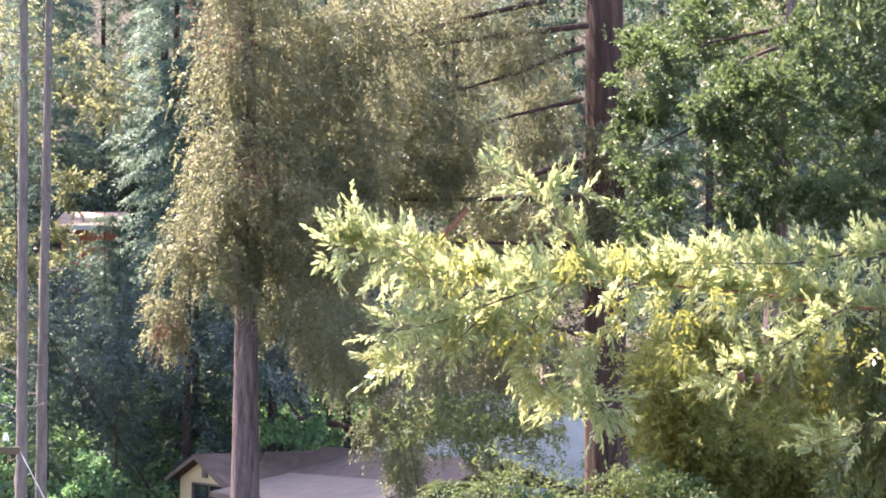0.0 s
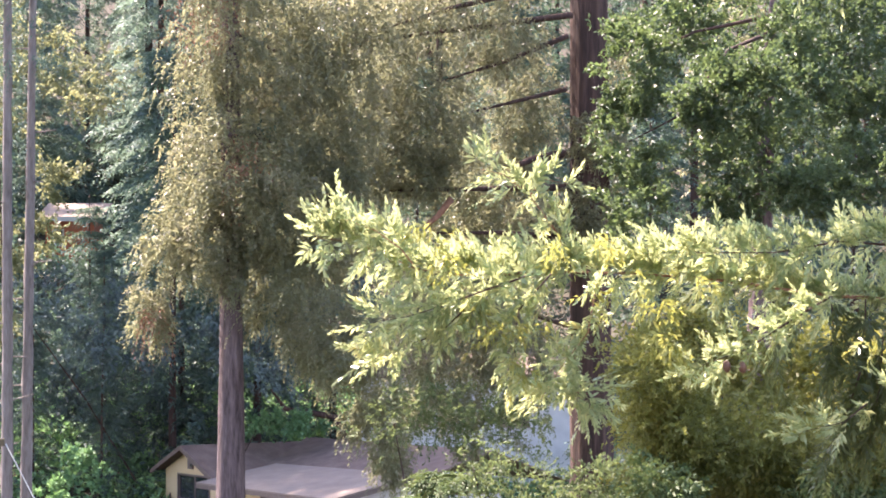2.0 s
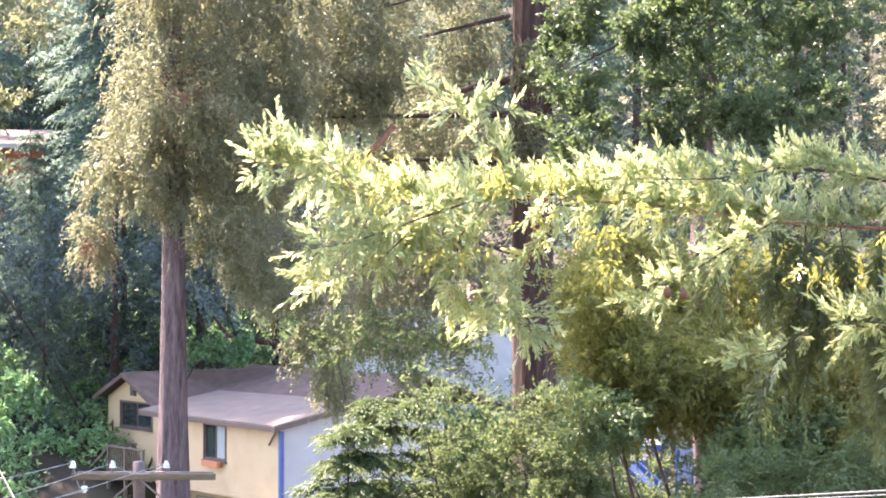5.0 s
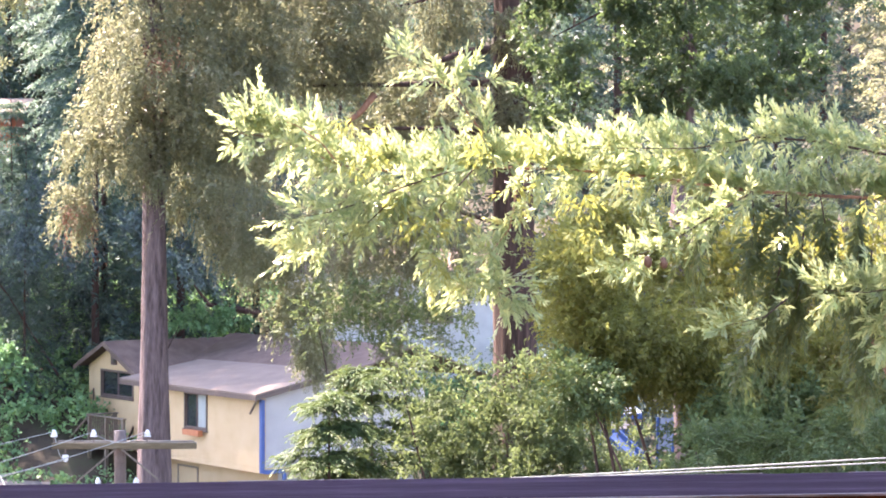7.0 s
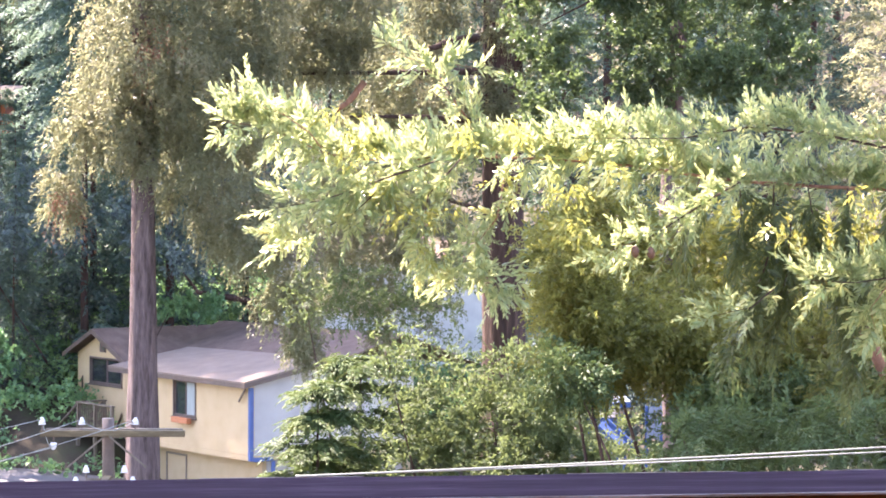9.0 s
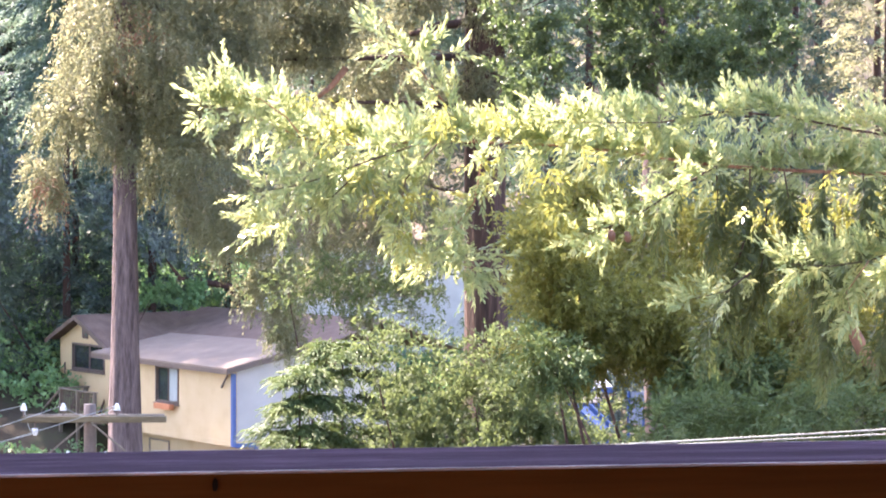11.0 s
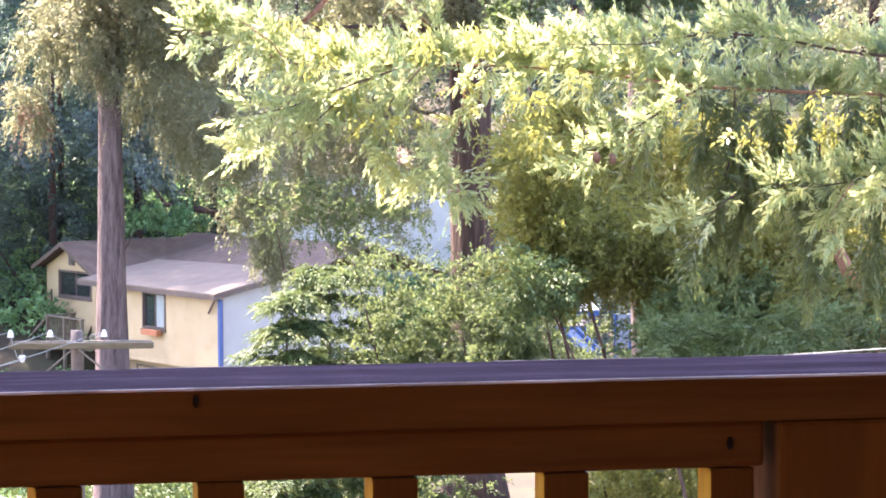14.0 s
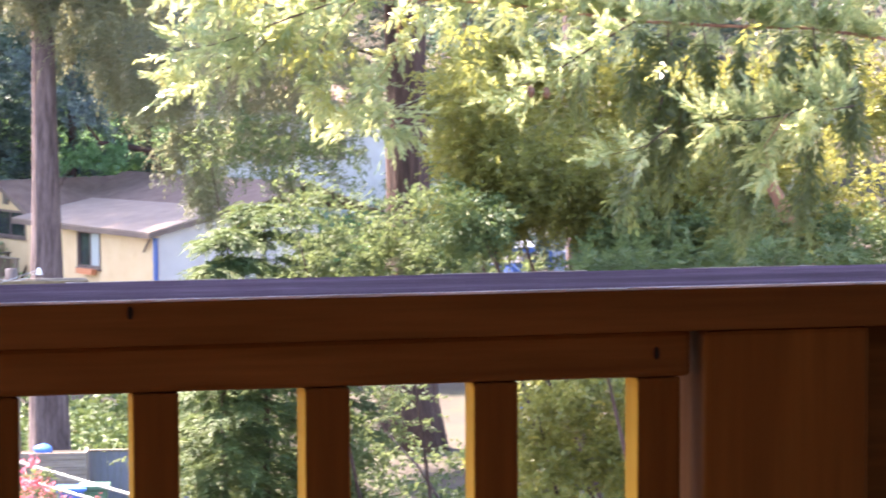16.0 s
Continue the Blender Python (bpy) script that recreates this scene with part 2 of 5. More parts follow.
M_ASPHALT = noisy("worn_driveway_asphalt", [(0.3, (0.10, 0.095, 0.10)), (0.55, (0.15, 0.14, 0.145)), (0.75, (0.20, 0.185, 0.185))], 1.2, rough=0.95, bump=0.25, fine=30)
M_SACK = noisy("brown_canvas", [(0.3, (0.08, 0.05, 0.04)), (0.7, (0.16, 0.10, 0.08))], 6, rough=0.9)
M_CONE = noisy("cone_scales", [(0.3, (0.08, 0.033, 0.018)), (0.7, (0.17, 0.0825, 0.048))], 30, rough=0.7)
M_BLUE_PLAY = noisy("faded_blue_plastic", [(0.3, (0.015, 0.045, 0.16)), (0.7, (0.03, 0.085, 0.25))], 4, rough=0.6, bump=0.05)
M_GREY_PLAY = noisy("faded_grey_plastic", [(0.3, (0.03, 0.03, 0.042)), (0.7, (0.054, 0.054, 0.072))], 3, rough=0.7, bump=0.05)
# lit copy of the olive leaves, lightened against the crowns' own shade
M_LIFTED_OLIVE = leafy("lifted_olive_leaves", [(0.05, (0.0706, 0.0941, 0.0232)), (0.4, (0.1411, 0.1631, 0.0386)), (0.7, (0.2117, 0.207, 0.0463)), (0.9, (0.2587, 0.2132, 0.0463)), (1.0, (0.294, 0.1944, 0.058))], (0.52, 0.48, 0.10), 0.42, 0.5, 1.2)
M_NAIL = noisy("rusty_nail_hole", [(0.3, (0.006, 0.0045, 0.003)), (0.7, (0.018, 0.012, 0.009))], 30, rough=0.95)
M_NAIL.node_tree.nodes["Principled BSDF"].inputs["Specular IOR Level"].default_value = 0.0


# ---------------------------------------------------------------- building helpers
def part(name, bm, mat, parent=None, label=""):
    me = bpy.data.meshes.new(name)
    bm.to_mesh(me)
    bm.free()
    me.materials.append(mat)
    ob = new(name, me)
    if parent:
        ob.parent = parent
    if label:
        ob["label"] = label
    return ob


def part_mesh(name, me, mat, parent=None, label=""):
    me.materials.append(mat)
    ob = new(name, me)
    if parent:
        ob.parent = parent
    if label:
        ob["label"] = label
    return ob


def base(name, m, label, category, group="", kind=""):
    ob = new(name)
    ob.matrix_world = m
    ob.empty_display_size = 0.2
    return tagged(ob, label, category, group, kind)


def add_box(bm, x0, y0, z0, x1, y1, z1, bevel=0.0, m=None):
    vs = [bm.verts.new(((x0, x1)[i & 1], (y0, y1)[i >> 1 & 1], (z0, z1)[i >> 2])) for i in range(8)]
    fs = [bm.faces.new([vs[k] for k in f]) for f in ((0, 2, 3, 1), (4, 5, 7, 6), (0, 1, 5, 4), (2, 6, 7, 3), (0, 4, 6, 2), (1, 3, 7, 5))]
    if m:
        bmesh.ops.transform(bm, matrix=m, verts=vs)
    if bevel:
        es = list({e for f in fs for e in f.edges})
        bmesh.ops.bevel(bm, geom=es, offset=bevel, segments=2, affect="EDGES", profile=0.5)
    return bm


def box(x0, y0, z0, x1, y1, z1, bevel=0.0):
    return add_box(bmesh.new(), x0, y0, z0, x1, y1, z1, bevel)


def prism(section, axis, a, b):
    """A profile in two axes drawn out along the third ('x' or 'y')."""
    bm = bmesh.new()
    put = (lambda p, s: (s, p[0], p[1])) if axis == "x" else (lambda p, s: (p[0], s, p[1]))
    v0 = [bm.verts.new(put(p, a)) for p in section]
    v1 = [bm.verts.new(put(p, b)) for p in section]
    n = len(section)
    bm.faces.new(v0)
    bm.faces.new(v1[::-1])
    for i in range(n):
        bm.faces.new((v0[i], v1[i], v1[(i + 1) % n], v0[(i + 1) % n]))
    bmesh.ops.recalc_face_normals(bm, faces=bm.faces)
    return bm


def pierced(width, height, thick, holes):
    """An upright wall on the x axis from 0 to width, its face at y = 0, with rectangular openings (x0, z0, x1, z1)."""
    bm = bmesh.new()
    xs = sorted({0.0, width, *[h[0] for h in holes], *[h[2] for h in holes]})
    zs = sorted({0.0, height, *[h[1] for h in holes], *[h[3] for h in holes]})
    for x0, x1 in zip(xs, xs[1:]):
        for z0, z1 in zip(zs, zs[1:]):
            if not any(h[0] <= (x0 + x1) / 2 <= h[2] and h[1] <= (z0 + z1) / 2 <= h[3] for h in holes):
                add_box(bm, x0, 0, z0, x1, thick, z1)
    bmesh.ops.remove_doubles(bm, verts=bm.verts, dist=1e-4)
    return bm


def moved(bm, m):
    bmesh.ops.transform(bm, matrix=m, verts=bm.verts)
    return bm


def tube_mesh(name, path, radii, seg=12, rough=0.0, seed=1, flute=0):
    """A tapered limb along a path; rough: uneven bark; flute: vertical ridges."""
    rng = np.random.default_rng(seed)
    path = [Vector(p) for p in path]
    # resample
    pts, rs = [], []
    for i in range(len(path) - 1):
        steps = max(1, int((path[i + 1] - path[i]).length / max(0.02, 2.2 * max(radii[i], radii[i + 1]))))
        steps = min(steps, 14)
        for k in range(steps):
            f = k / steps
            pts.append(path[i].lerp(path[i + 1], f))
            rs.append(radii[i] * (1 - f) + radii[i + 1] * f)
    pts.append(path[-1])
    rs.append(radii[-1])
    verts, faces = [], []
    phase = rng.uniform(0, 6.28, 3)
    for i, (p, r) in enumerate(zip(pts, rs)):
        d = (pts[min(i + 1, len(pts) - 1)] - pts[max(i - 1, 0)]).normalized()
        side = d.cross(Vector((0.3, 1, 0.2))).normalized()
        up = d.cross(side)
        for k in range(seg):
            a = 6.2832 * k / seg
            q = r * (1 + rough * rng.normal() * 0.5 + flute * 0.6 * math.sin(7 * a + phase[0] + i * 0.05) + flute * math.sin(3 * a + phase[1] + i * 0.11))
            verts.append(p + side * q * math.cos(a) + up * q * math.sin(a))
    for i in range(len(pts) - 1):
        for k in range(seg):
            a, b = i * seg + k, i * seg + (k + 1) % seg
            faces.append((a, b, b + seg, a + seg))
    faces.append(tuple(range(seg))[::-1])
    faces.append(tuple(range(len(verts) - seg, len(verts))))
    me = bpy.data.meshes.new(name)
    me.from_pydata(verts, [], faces)
    me.polygons.foreach_set("use_smooth", [True] * len(faces))
    me.update()
    return me


def unit(a):
    return a / np.maximum(np.linalg.norm(a, axis=1, keepdims=True), 1e-9)


def leaf_mesh(name, base_pts, ways, sides, length, width, fold=0.35):
    """One bent kite for each leaf."""
    n = len(base_pts)
    nrm = unit(np.cross(ways, sides))
    length, width = np.reshape(length, (-1, 1)), np.reshape(width, (-1, 1))
    mid = base_pts + ways * length * 0.5
    tip = base_pts + ways * length - nrm * length * 0.08
    v = np.stack([base_pts, mid + sides * width * 0.5 + nrm * width * fold, tip, mid - sides * width * 0.5 + nrm * width * fold], 1).reshape(-1, 3)
    me = bpy.data.meshes.new(name)
    me.vertices.add(4 * n)
    me.vertices.foreach_set("co", v.astype(np.float32).ravel())
    me.loops.add(4 * n)
    me.loops.foreach_set("vertex_index", np.arange(4 * n, dtype=np.int32))
    me.polygons.add(n)
    me.polygons.foreach_set("loop_start", np.arange(0, 4 * n, 4, dtype=np.int32))
    me.update(calc_edges=True)
    return me


def sprays(name, starts, ways, seed, twig=0.6, k=14, leaf=0.12, wide=0.03, sag=0.3, splay=0.9, loose=0.25, flat=0.6):
    """Leaves set along both sides of twigs that start at starts and go along ways, sagging."""
    rng = np.random.default_rng(seed)
    n = len(starts)
    ways = unit(ways)
    up = unit(np.array([0, 0, 1.0]) * flat + rng.normal(size=(n, 3)) * (1.05 - flat))
    side = unit(np.cross(ways, up))
    tw = twig * rng.uniform(0.6, 1.3, (n, 1))
    P, W, S, L = [], [], [], []
    for j in range(k):
        f = (j + rng.uniform(0, 0.9, (n, 1))) / k
        q = starts + ways * tw * f
        q[:, 2:3] -= sag * tw * f * f
        sg = -1.0 if j % 2 else 1.0
        w = unit(ways * (0.55 + 0.5 * f) + side * sg * splay * (1.15 - f) + rng.normal(size=(n, 3)) * loose + np.array([0, 0, -sag * 0.8]) * f)
        nn = unit(np.cross(ways, side) + rng.normal(size=(n, 3)) * loose * 1.6)
        s = unit(np.cross(w, nn))
        P.append(q), W.append(w), S.append(s)
        L.append(leaf * rng.uniform(0.6, 1.3, n) * (1.1 - 0.5 * f[:, 0]))
    P, W, S, L = np.concatenate(P), np.concatenate(W), np.concatenate(S), np.concatenate(L)
    return leaf_mesh(name, P, W, S, L, L * wide / leaf)


def clump_twigs(clumps, seed, droop=0.6, out=1.0, shell=2.4, sub=0.35):
    """Start points and ways of twigs in uneven ellipsoid clumps (x, y, z, rx, ry, rz, twigs), gathered in smaller tufts."""
    rng = np.random.default_rng(seed)
    A, B = [], []
    for x, y, z, rx, ry, rz, n in clumps:
        n = int(n)
        tufts = max(3, n // 9)
        d = unit(rng.normal(size=(tufts, 3)))
        r = rng.uniform(0.02, 1, (tufts, 1)) ** (1 / shell) * rng.uniform(0.8, 1.18, (tufts, 1))
        c = d * r * np.array([rx, ry, rz])
        i = rng.integers(0, tufts, n)
        s = min(rx, rz) * sub
        p = c[i] + rng.normal(size=(n, 3)) * s * np.array([1, 1, 0.6])
        w = unit(d[i]) * out + rng.normal(size=(n, 3)) * 0.45 + np.array([0, 0, -droop])
        A.append(p + np.array([x, y, z]))
        B.append(w)
    return np.concatenate(A), np.concatenate(B)


# ---------------------------------------------------------------- ground
def ground_height(x, y):
    ys = [-400, -30, 6, 40, 70, 92, 104, 110, 125, 160, 230, 330, 2000, 4000]
    zs = [6, 2, -4.2, -9.5, -11.2, -11.6, -11.0, -8.2, -4.2, 5.0, 34, 60, 70, 70]
    z = np.interp(y, ys, zs)
    side = np.interp(x, [-200, -40, -14, -7, -2, 14, 40, 200], [14, 6, 1.3, 0.2, 0, 0.3, 5, 12])
    far_side = np.clip((np.asarray(y) - 30) / 40, 0, 1)
    w = 0.35 * np.sin(x * 0.31 + 1.3) * np.sin(y * 0.23) + 0.18 * np.sin(x * 0.9 + y * 0.7)
    far_side = far_side * np.clip((132 - np.asarray(y)) / 24, 0, 1)
    return z + side * far_side + w * np.clip(np.abs(y - 90) / 60 + 0.2, 0, 1)


def build_ground():
    ax = np.concatenate([np.linspace(-2500, -60, 14), np.linspace(-55, 55, 111), np.linspace(60, 2500, 14)])
    ay = np.concatenate([np.linspace(-2500, -30, 12), np.linspace(-25, 240, 180), np.linspace(260, 4000, 16)])
    X, Y = np.meshgrid(ax, ay)
    Z = ground_height(X, Y)
    nx = len(ax)
    verts = np.stack([X, Y, Z], 2).reshape(-1, 3)
    faces = [(j * nx + i, j * nx + i + 1, (j + 1) * nx + i + 1, (j + 1) * nx + i) for j in range(len(ay) - 1) for i in range(nx - 1)]
    me = bpy.data.meshes.new("ground")
    me.from_pydata(verts.tolist(), [], faces)
    me.polygons.foreach_set("use_smooth", [True] * len(faces))
    tagged(part_mesh("ground", me, M_SOIL), "brown forest soil of a valley and wooded slope", "ground", kind="structure")


build_ground()


def cover(name, n, x0, x1, y0, y1, seed, mat, label, leaf, lift=0.25, holes=()):
    """Low leaves lying over the ground."""
    rng = np.random.default_rng(seed)
    x, y = rng.uniform(x0, x1, n), rng.uniform(y0, y1, n)
    keep = np.ones(n, bool)
    for a, b, c, d in holes:
        keep &= ~((x > a) & (x < b) & (y > c) & (y < d))
    x, y = x[keep], y[keep]
    hump = np.abs(np.sin(x * 1.3 + 0.4 * y) * np.sin(y * 1.1 - 0.5 * x))
    p = np.stack([x, y, ground_height(x, y) + lift * hump + rng.uniform(0, lift, len(x)) * (0.3 + hump)], 1)
    w = rng.normal(size=(len(x), 3)) * np.array([1, 1, 0.5]) + np.array([0, -0.4, 0.2])
    me = sprays(name, p, w, seed, twig=leaf * 2.5, k=4, leaf=leaf, wide=leaf * 0.7, sag=0.2, loose=0.6, flat=0.5)
    return tagged(part_mesh(name, me, mat), label, "ground cover", kind="stuff")


# ---------------------------------------------------------------- porch with its rail
def build_rail():
    # along the rail: x; away from the eye: y
    m = pose(0, 1.926, 1.058, 0, 0.09, 8.0)
    rail = base("deck_railing", m, "brown stained redwood deck railing with a weathered flat cap", "railing")
    part("cap", box(-2.3, 0.0, -0.033, 2.6, 0.14, 0.0, 0.0015), M_CAP, rail, "weathered flat rail cap, purple-grey for reflected sky")
    part("cap_edge", box(-2.3, -0.004, -0.0325, 2.6, 0.0, -0.0012, 0.001), M_RAIL, rail, "dark brown stained front edge board")
    part("sub_rail", box(-2.3, 0.012, -0.068, 0.388, 0.05, -0.0335, 0.004), M_RAIL, rail)
    part("bottom_rail", box(-2.3, 0.012, -0.96, 0.388, 0.05, -0.922, 0.004), M_RAIL, rail)
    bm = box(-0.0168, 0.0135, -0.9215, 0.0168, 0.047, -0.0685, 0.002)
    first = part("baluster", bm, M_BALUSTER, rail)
    # side faces get the brighter amber, painted as if lit
    first.data.materials.append(M_LIT_SIDE)
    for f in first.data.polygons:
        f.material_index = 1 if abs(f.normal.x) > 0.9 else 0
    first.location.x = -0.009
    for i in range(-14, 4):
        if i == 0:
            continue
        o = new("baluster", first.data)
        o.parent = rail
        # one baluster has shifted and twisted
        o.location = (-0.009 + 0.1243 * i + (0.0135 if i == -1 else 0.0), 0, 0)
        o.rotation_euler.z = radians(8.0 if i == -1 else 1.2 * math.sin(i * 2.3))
    part("post", box(0.397, 0.004, -1.055, 0.525, 0.128, -0.0335, 0.004), M_BALUSTER, rail, "square brown stained post")
    part("post", box(-2.25, 0.004, -1.055, -2.125, 0.128, -0.0335, 0.004), M_BALUSTER, rail, "square brown stained post")
    for name, x, z, y in (("nail_hole", -0.028, -0.0085, -0.0045), ("nail_hole", 0.361, -0.050, 0.0115)):
        bm = bmesh.new()
        bmesh.ops.create_cone(bm, cap_ends=True, segments=10, radius1=0.003, radius2=0.0026, depth=0.002)
        part(name, moved(bm, pose(x, y, z, 90, 0, 0) @ Matrix.Diagonal((0.75, 1.7, 1, 1))), M_NAIL, rail)
    # worn stretches along the cap's edges, with the sunlit highlight painted in
    rng = random.Random(31)
    for i in range(72):
        x, n = rng.uniform(-0.9, 1.6), rng.uniform(0.02, 0.16)
        if i % 4:
            part("worn_highlight", box(x, -0.0046, -0.0012, x + n, 0.0006, 0.0004), M_WORN_GLINT, rail)
        else:
            part("worn_highlight", box(x, 0.1385, -0.003, x + n, 0.1405, 0.0004), M_WORN_GLINT, rail)
    # the far corner panel past the post
    part("panel", box(0.525 + 0.003, 0.045, -1.0, 2.55, 0.07, -0.0335, 0.002), M_RAIL, rail)


build_rail()
PORCH = pose(0, 0, 0, 0, 0, 8.0)
# unseen floor, its honey tone added to bounce warm light onto the rail
deck = base("floor", PORCH, "unseen board deck floor, honey-brown to bounce warm light", "floor", kind="structure")
part("joist_bed", box(-5, -2.6, -0.20, 5, 2.25, -0.042), M_BALUSTER, deck)
board = part("floor_board", box(-5, 0, -0.04, 5, 0.138, 0.0), M_DECK, deck)
board.location.y = -2.6
for i in range(1, 34):
    o = new("floor_board", board.data)
    o.parent = deck
    o.location.y = -2.6 + 0.143 * i
# unseen wall, added to keep skylight off the rail's front
tagged(part("wall_porch", moved(box(-5, -2.8, -0.2, 5, -2.6, 2.7), PORCH), M_CABIN), "unseen red-brown board wall added to darken the rail's front", "wall", kind="structure")
# unseen roof, added and sized to block the sun from the rail
tagged(part("ceiling", moved(box(-2.9, -3.0, 2.62, 5.2, 3.15, 2.75), PORCH), M_RAIL), "unseen porch roof added to shade the rail", "ceiling", kind="structure")
for px in (-4.9, 4.9):
    tagged(part("deck_post", moved(box(px - 0.07, 1.9, -9.0, px + 0.07, 2.04, -0.201), PORCH), M_BALUSTER), "tall brown wooden post under the deck", "post", "deck posts")


# ---------------------------------------------------------------- cream house
HOUSE = pose(-3.162, 98.0, -6.341, 0, 0, -56.63) @ Matrix.Translation((0, 0, -5.06))


def window_unit(house, x, y, z, w, h, panes=2, frame_mat=None, curtain=-1):
    """A sliding window in a wall whose face is at y, corner at (x, z)."""
    fm = frame_mat or M_TRIM
    win = new("window")
    win.parent = house
    bm = bmesh.new()
    t = 0.07
    for b in ((x, z, x + w, z + t), (x, z + h - t, x + w, z + h), (x, z + t, x + t, z + h - t), (x + w - t, z + t, x + w, z + h - t)):
        add_box(bm, b[0], y - 0.04, b[1], b[2], y + 0.1, b[3], 0.008)
    part("window_frame", bm, fm, win)
    pw = (w - 2 * t) / panes
    for i in range(panes):
        px = x + t + pw * i
        part("pane", box(px + 0.03, y + 0.05 + 0.02 * i, z + t + 0.03, px + pw - 0.03, y + 0.058 + 0.02 * i, z + h - t - 0.03), M_CURTAIN if i == curtain else M_GLASS, win)
        bm = bmesh.new()
        for b in ((px, z + t, px + 0.03, z + h - t), (px + pw - 0.03, z + t, px + pw, z + h - t), (px + 0.03, z + t, px + pw - 0.03, z + t + 0.03), (px + 0.03, z + h - t - 0.03, px + pw - 0.03, z + h - t)):
            add_box(bm, b[0], y + 0.03 + 0.02 * i, b[1], b[2], y + 0.07 + 0.02 * i, b[3])
        part("sash", bm, fm, win)
    part("window_sill", box(x - 0.05, y - 0.09, z - 0.05, x + w + 0.05, y - 0.001, z - 0.003, 0.008), fm, win)
    return win


def slab(corners, thick):
    """A roof slab: four corners of its upper face, and its thickness downwards."""
    bm = bmesh.new()
    a = [bm.verts.new(c) for c in corners]
    b = [bm.verts.new((c[0], c[1], c[2] - thick)) for c in corners]
    bm.faces.new(a)
    bm.faces.new(b[::-1])
    for i in range(4):
        bm.faces.new((a[i], b[i], b[(i + 1) % 4], a[(i + 1) % 4]))
    bmesh.ops.recalc_face_normals(bm, faces=bm.faces)
    return bm


def build_house():
    E = 5.06
    h = base("house", HOUSE, "two-storey cream house with brown roof and blue corner trim", "house")
    part("wall", moved(pierced(8.6, 2.54, 0.2, [(3.28, 1.04, 4.93, 2.40)]), Matrix.Translation((-8.6, 0, E - 2.54))), M_CREAM, h, "cream stucco front wall")
    part("wall", box(-0.199, 0.201, E - 2.54, 0.0, 7.0, E - 0.01), M_WHITE, h, "white painted side wall")
    part("wall", box(-8.4, 0.75, 0, -0.4, 0.95, E - 2.55), M_CREAM, h, "recessed cream ground floor wall")
    part("wall", box(-0.6, 0.96, 0, -0.4, 7.0, E - 2.55), M_WHITE, h, "white ground floor side wall")
    part("floor_slab", box(-8.6, 0.0, E - 2.72, 0.0, 7.0, E - 2.545), M_CREAM, h)
    part("wall", box(-14.2, 6.8, 0, -0.21, 7.0, E), M_CREAM, h)
    # gable wing
    gx0, gx1, ax, gy = -14.2, -10.2, -12.2, 0.8
    part("wall", moved(pierced(4.0, E + 0.3, 0.2, [(1.0, E - 0.86, 3.6, E + 0.2)]), Matrix.Translation((gx0, gy, 0))), M_CREAM, h, "cream gable wall")
    part("gable", prism([(gx0, E + 0.301), (gx1, E + 0.301), (ax, E + 1.16)], "y", gy, gy + 0.2), M_CREAM, h)
    part("wall", box(gx0, gy + 0.201, 0, gx0 + 0.2, 6.8, E), M_CREAM, h)
    part("wall", box(gx1 + 0.001, gy, E - 2.54, -8.601, gy + 0.2, E), M_CREAM, h)
    part("vent", box(-12.35, gy - 0.05, E + 0.40, -11.9, gy - 0.002, E + 0.86, 0.01), M_TRIM, h, "brown gable vent")
    window_unit(h, -13.2, gy, E - 0.86, 2.6, 1.06, 2)
    window_unit(h, -5.32, 0.0, E - 1.5, 1.65, 1.36, 2, curtain=1)
    part("flower_box", box(-5.0, -0.30, E - 1.70, -3.85, -0.095, E - 1.50, 0.015), M_TERRA, h, "terracotta coloured flower box")
    window_unit(h, -7.1, 0.75, E - 4.3, 1.5, 1.3, 2, M_PLANK)
    bm = bmesh.new()
    bmesh.ops.create_cone(bm, cap_ends=True, segments=8, radius1=0.03, radius2=0.03, depth=4.4)
    part("conduit", moved(bm, pose(-13.75, gy - 0.045, 2.25)), M_TRIM, h)
    # roofs
    part("lower_roof", slab([(-9.5, -0.42, E + 0.09), (0.32, -0.42, E + 0.09), (0.32, 3.3, E + 0.82), (-9.9, 3.3, E + 0.66)], 0.05), M_ROOF_PALE, h, "pale grey rolled lower roof")
    part("fascia", box(-9.5, -0.42, E - 0.13, 0.32, -0.38, E + 0.035), M_TRIM, h)
    part("fascia", slab([(0.28, -0.379, E + 0.035), (0.32, -0.379, E + 0.035), (0.32, 3.3, E + 0.765), (0.28, 3.3, E + 0.765)], 0.16), M_TRIM, h)
    for run in (-2.4, 2.95):
        low = E + 1.33 - 0.43 * abs(run)
        part("gable_roof", slab([(ax, gy - 0.45, E + 1.33), (ax + run, gy - 0.45, low), (ax + run, 7.2, low), (ax, 7.2, E + 1.33)], 0.06), M_ROOF, h)
        part("barge_board", slab([(ax, gy - 0.49, E + 1.31), (ax + run, gy - 0.49, low - 0.02), (ax + run, gy - 0.452, low - 0.02), (ax, gy - 0.452, E + 1.31)], 0.17), M_TRIM, h)
    part("main_roof", slab([(-10.2, 2.6, E + 0.38), (0.6, 2.6, E + 0.52), (0.6, 6.2, E + 1.60), (-12.4, 6.2, E + 1.48)], 0.06), M_ROOF, h)
    part("main_roof", slab([(-12.4, 6.2, E + 1.48), (0.6, 6.2, E + 1.60), (0.6, 9.6, E + 0.4), (-12.4, 9.6, E + 0.3)], 0.06), M_ROOF, h)
    part("wall", prism([(0.201, E - 0.009), (3.2, E + 0.68), (3.2, E - 0.009)], "x", -0.199, 0.0), M_WHITE, h)
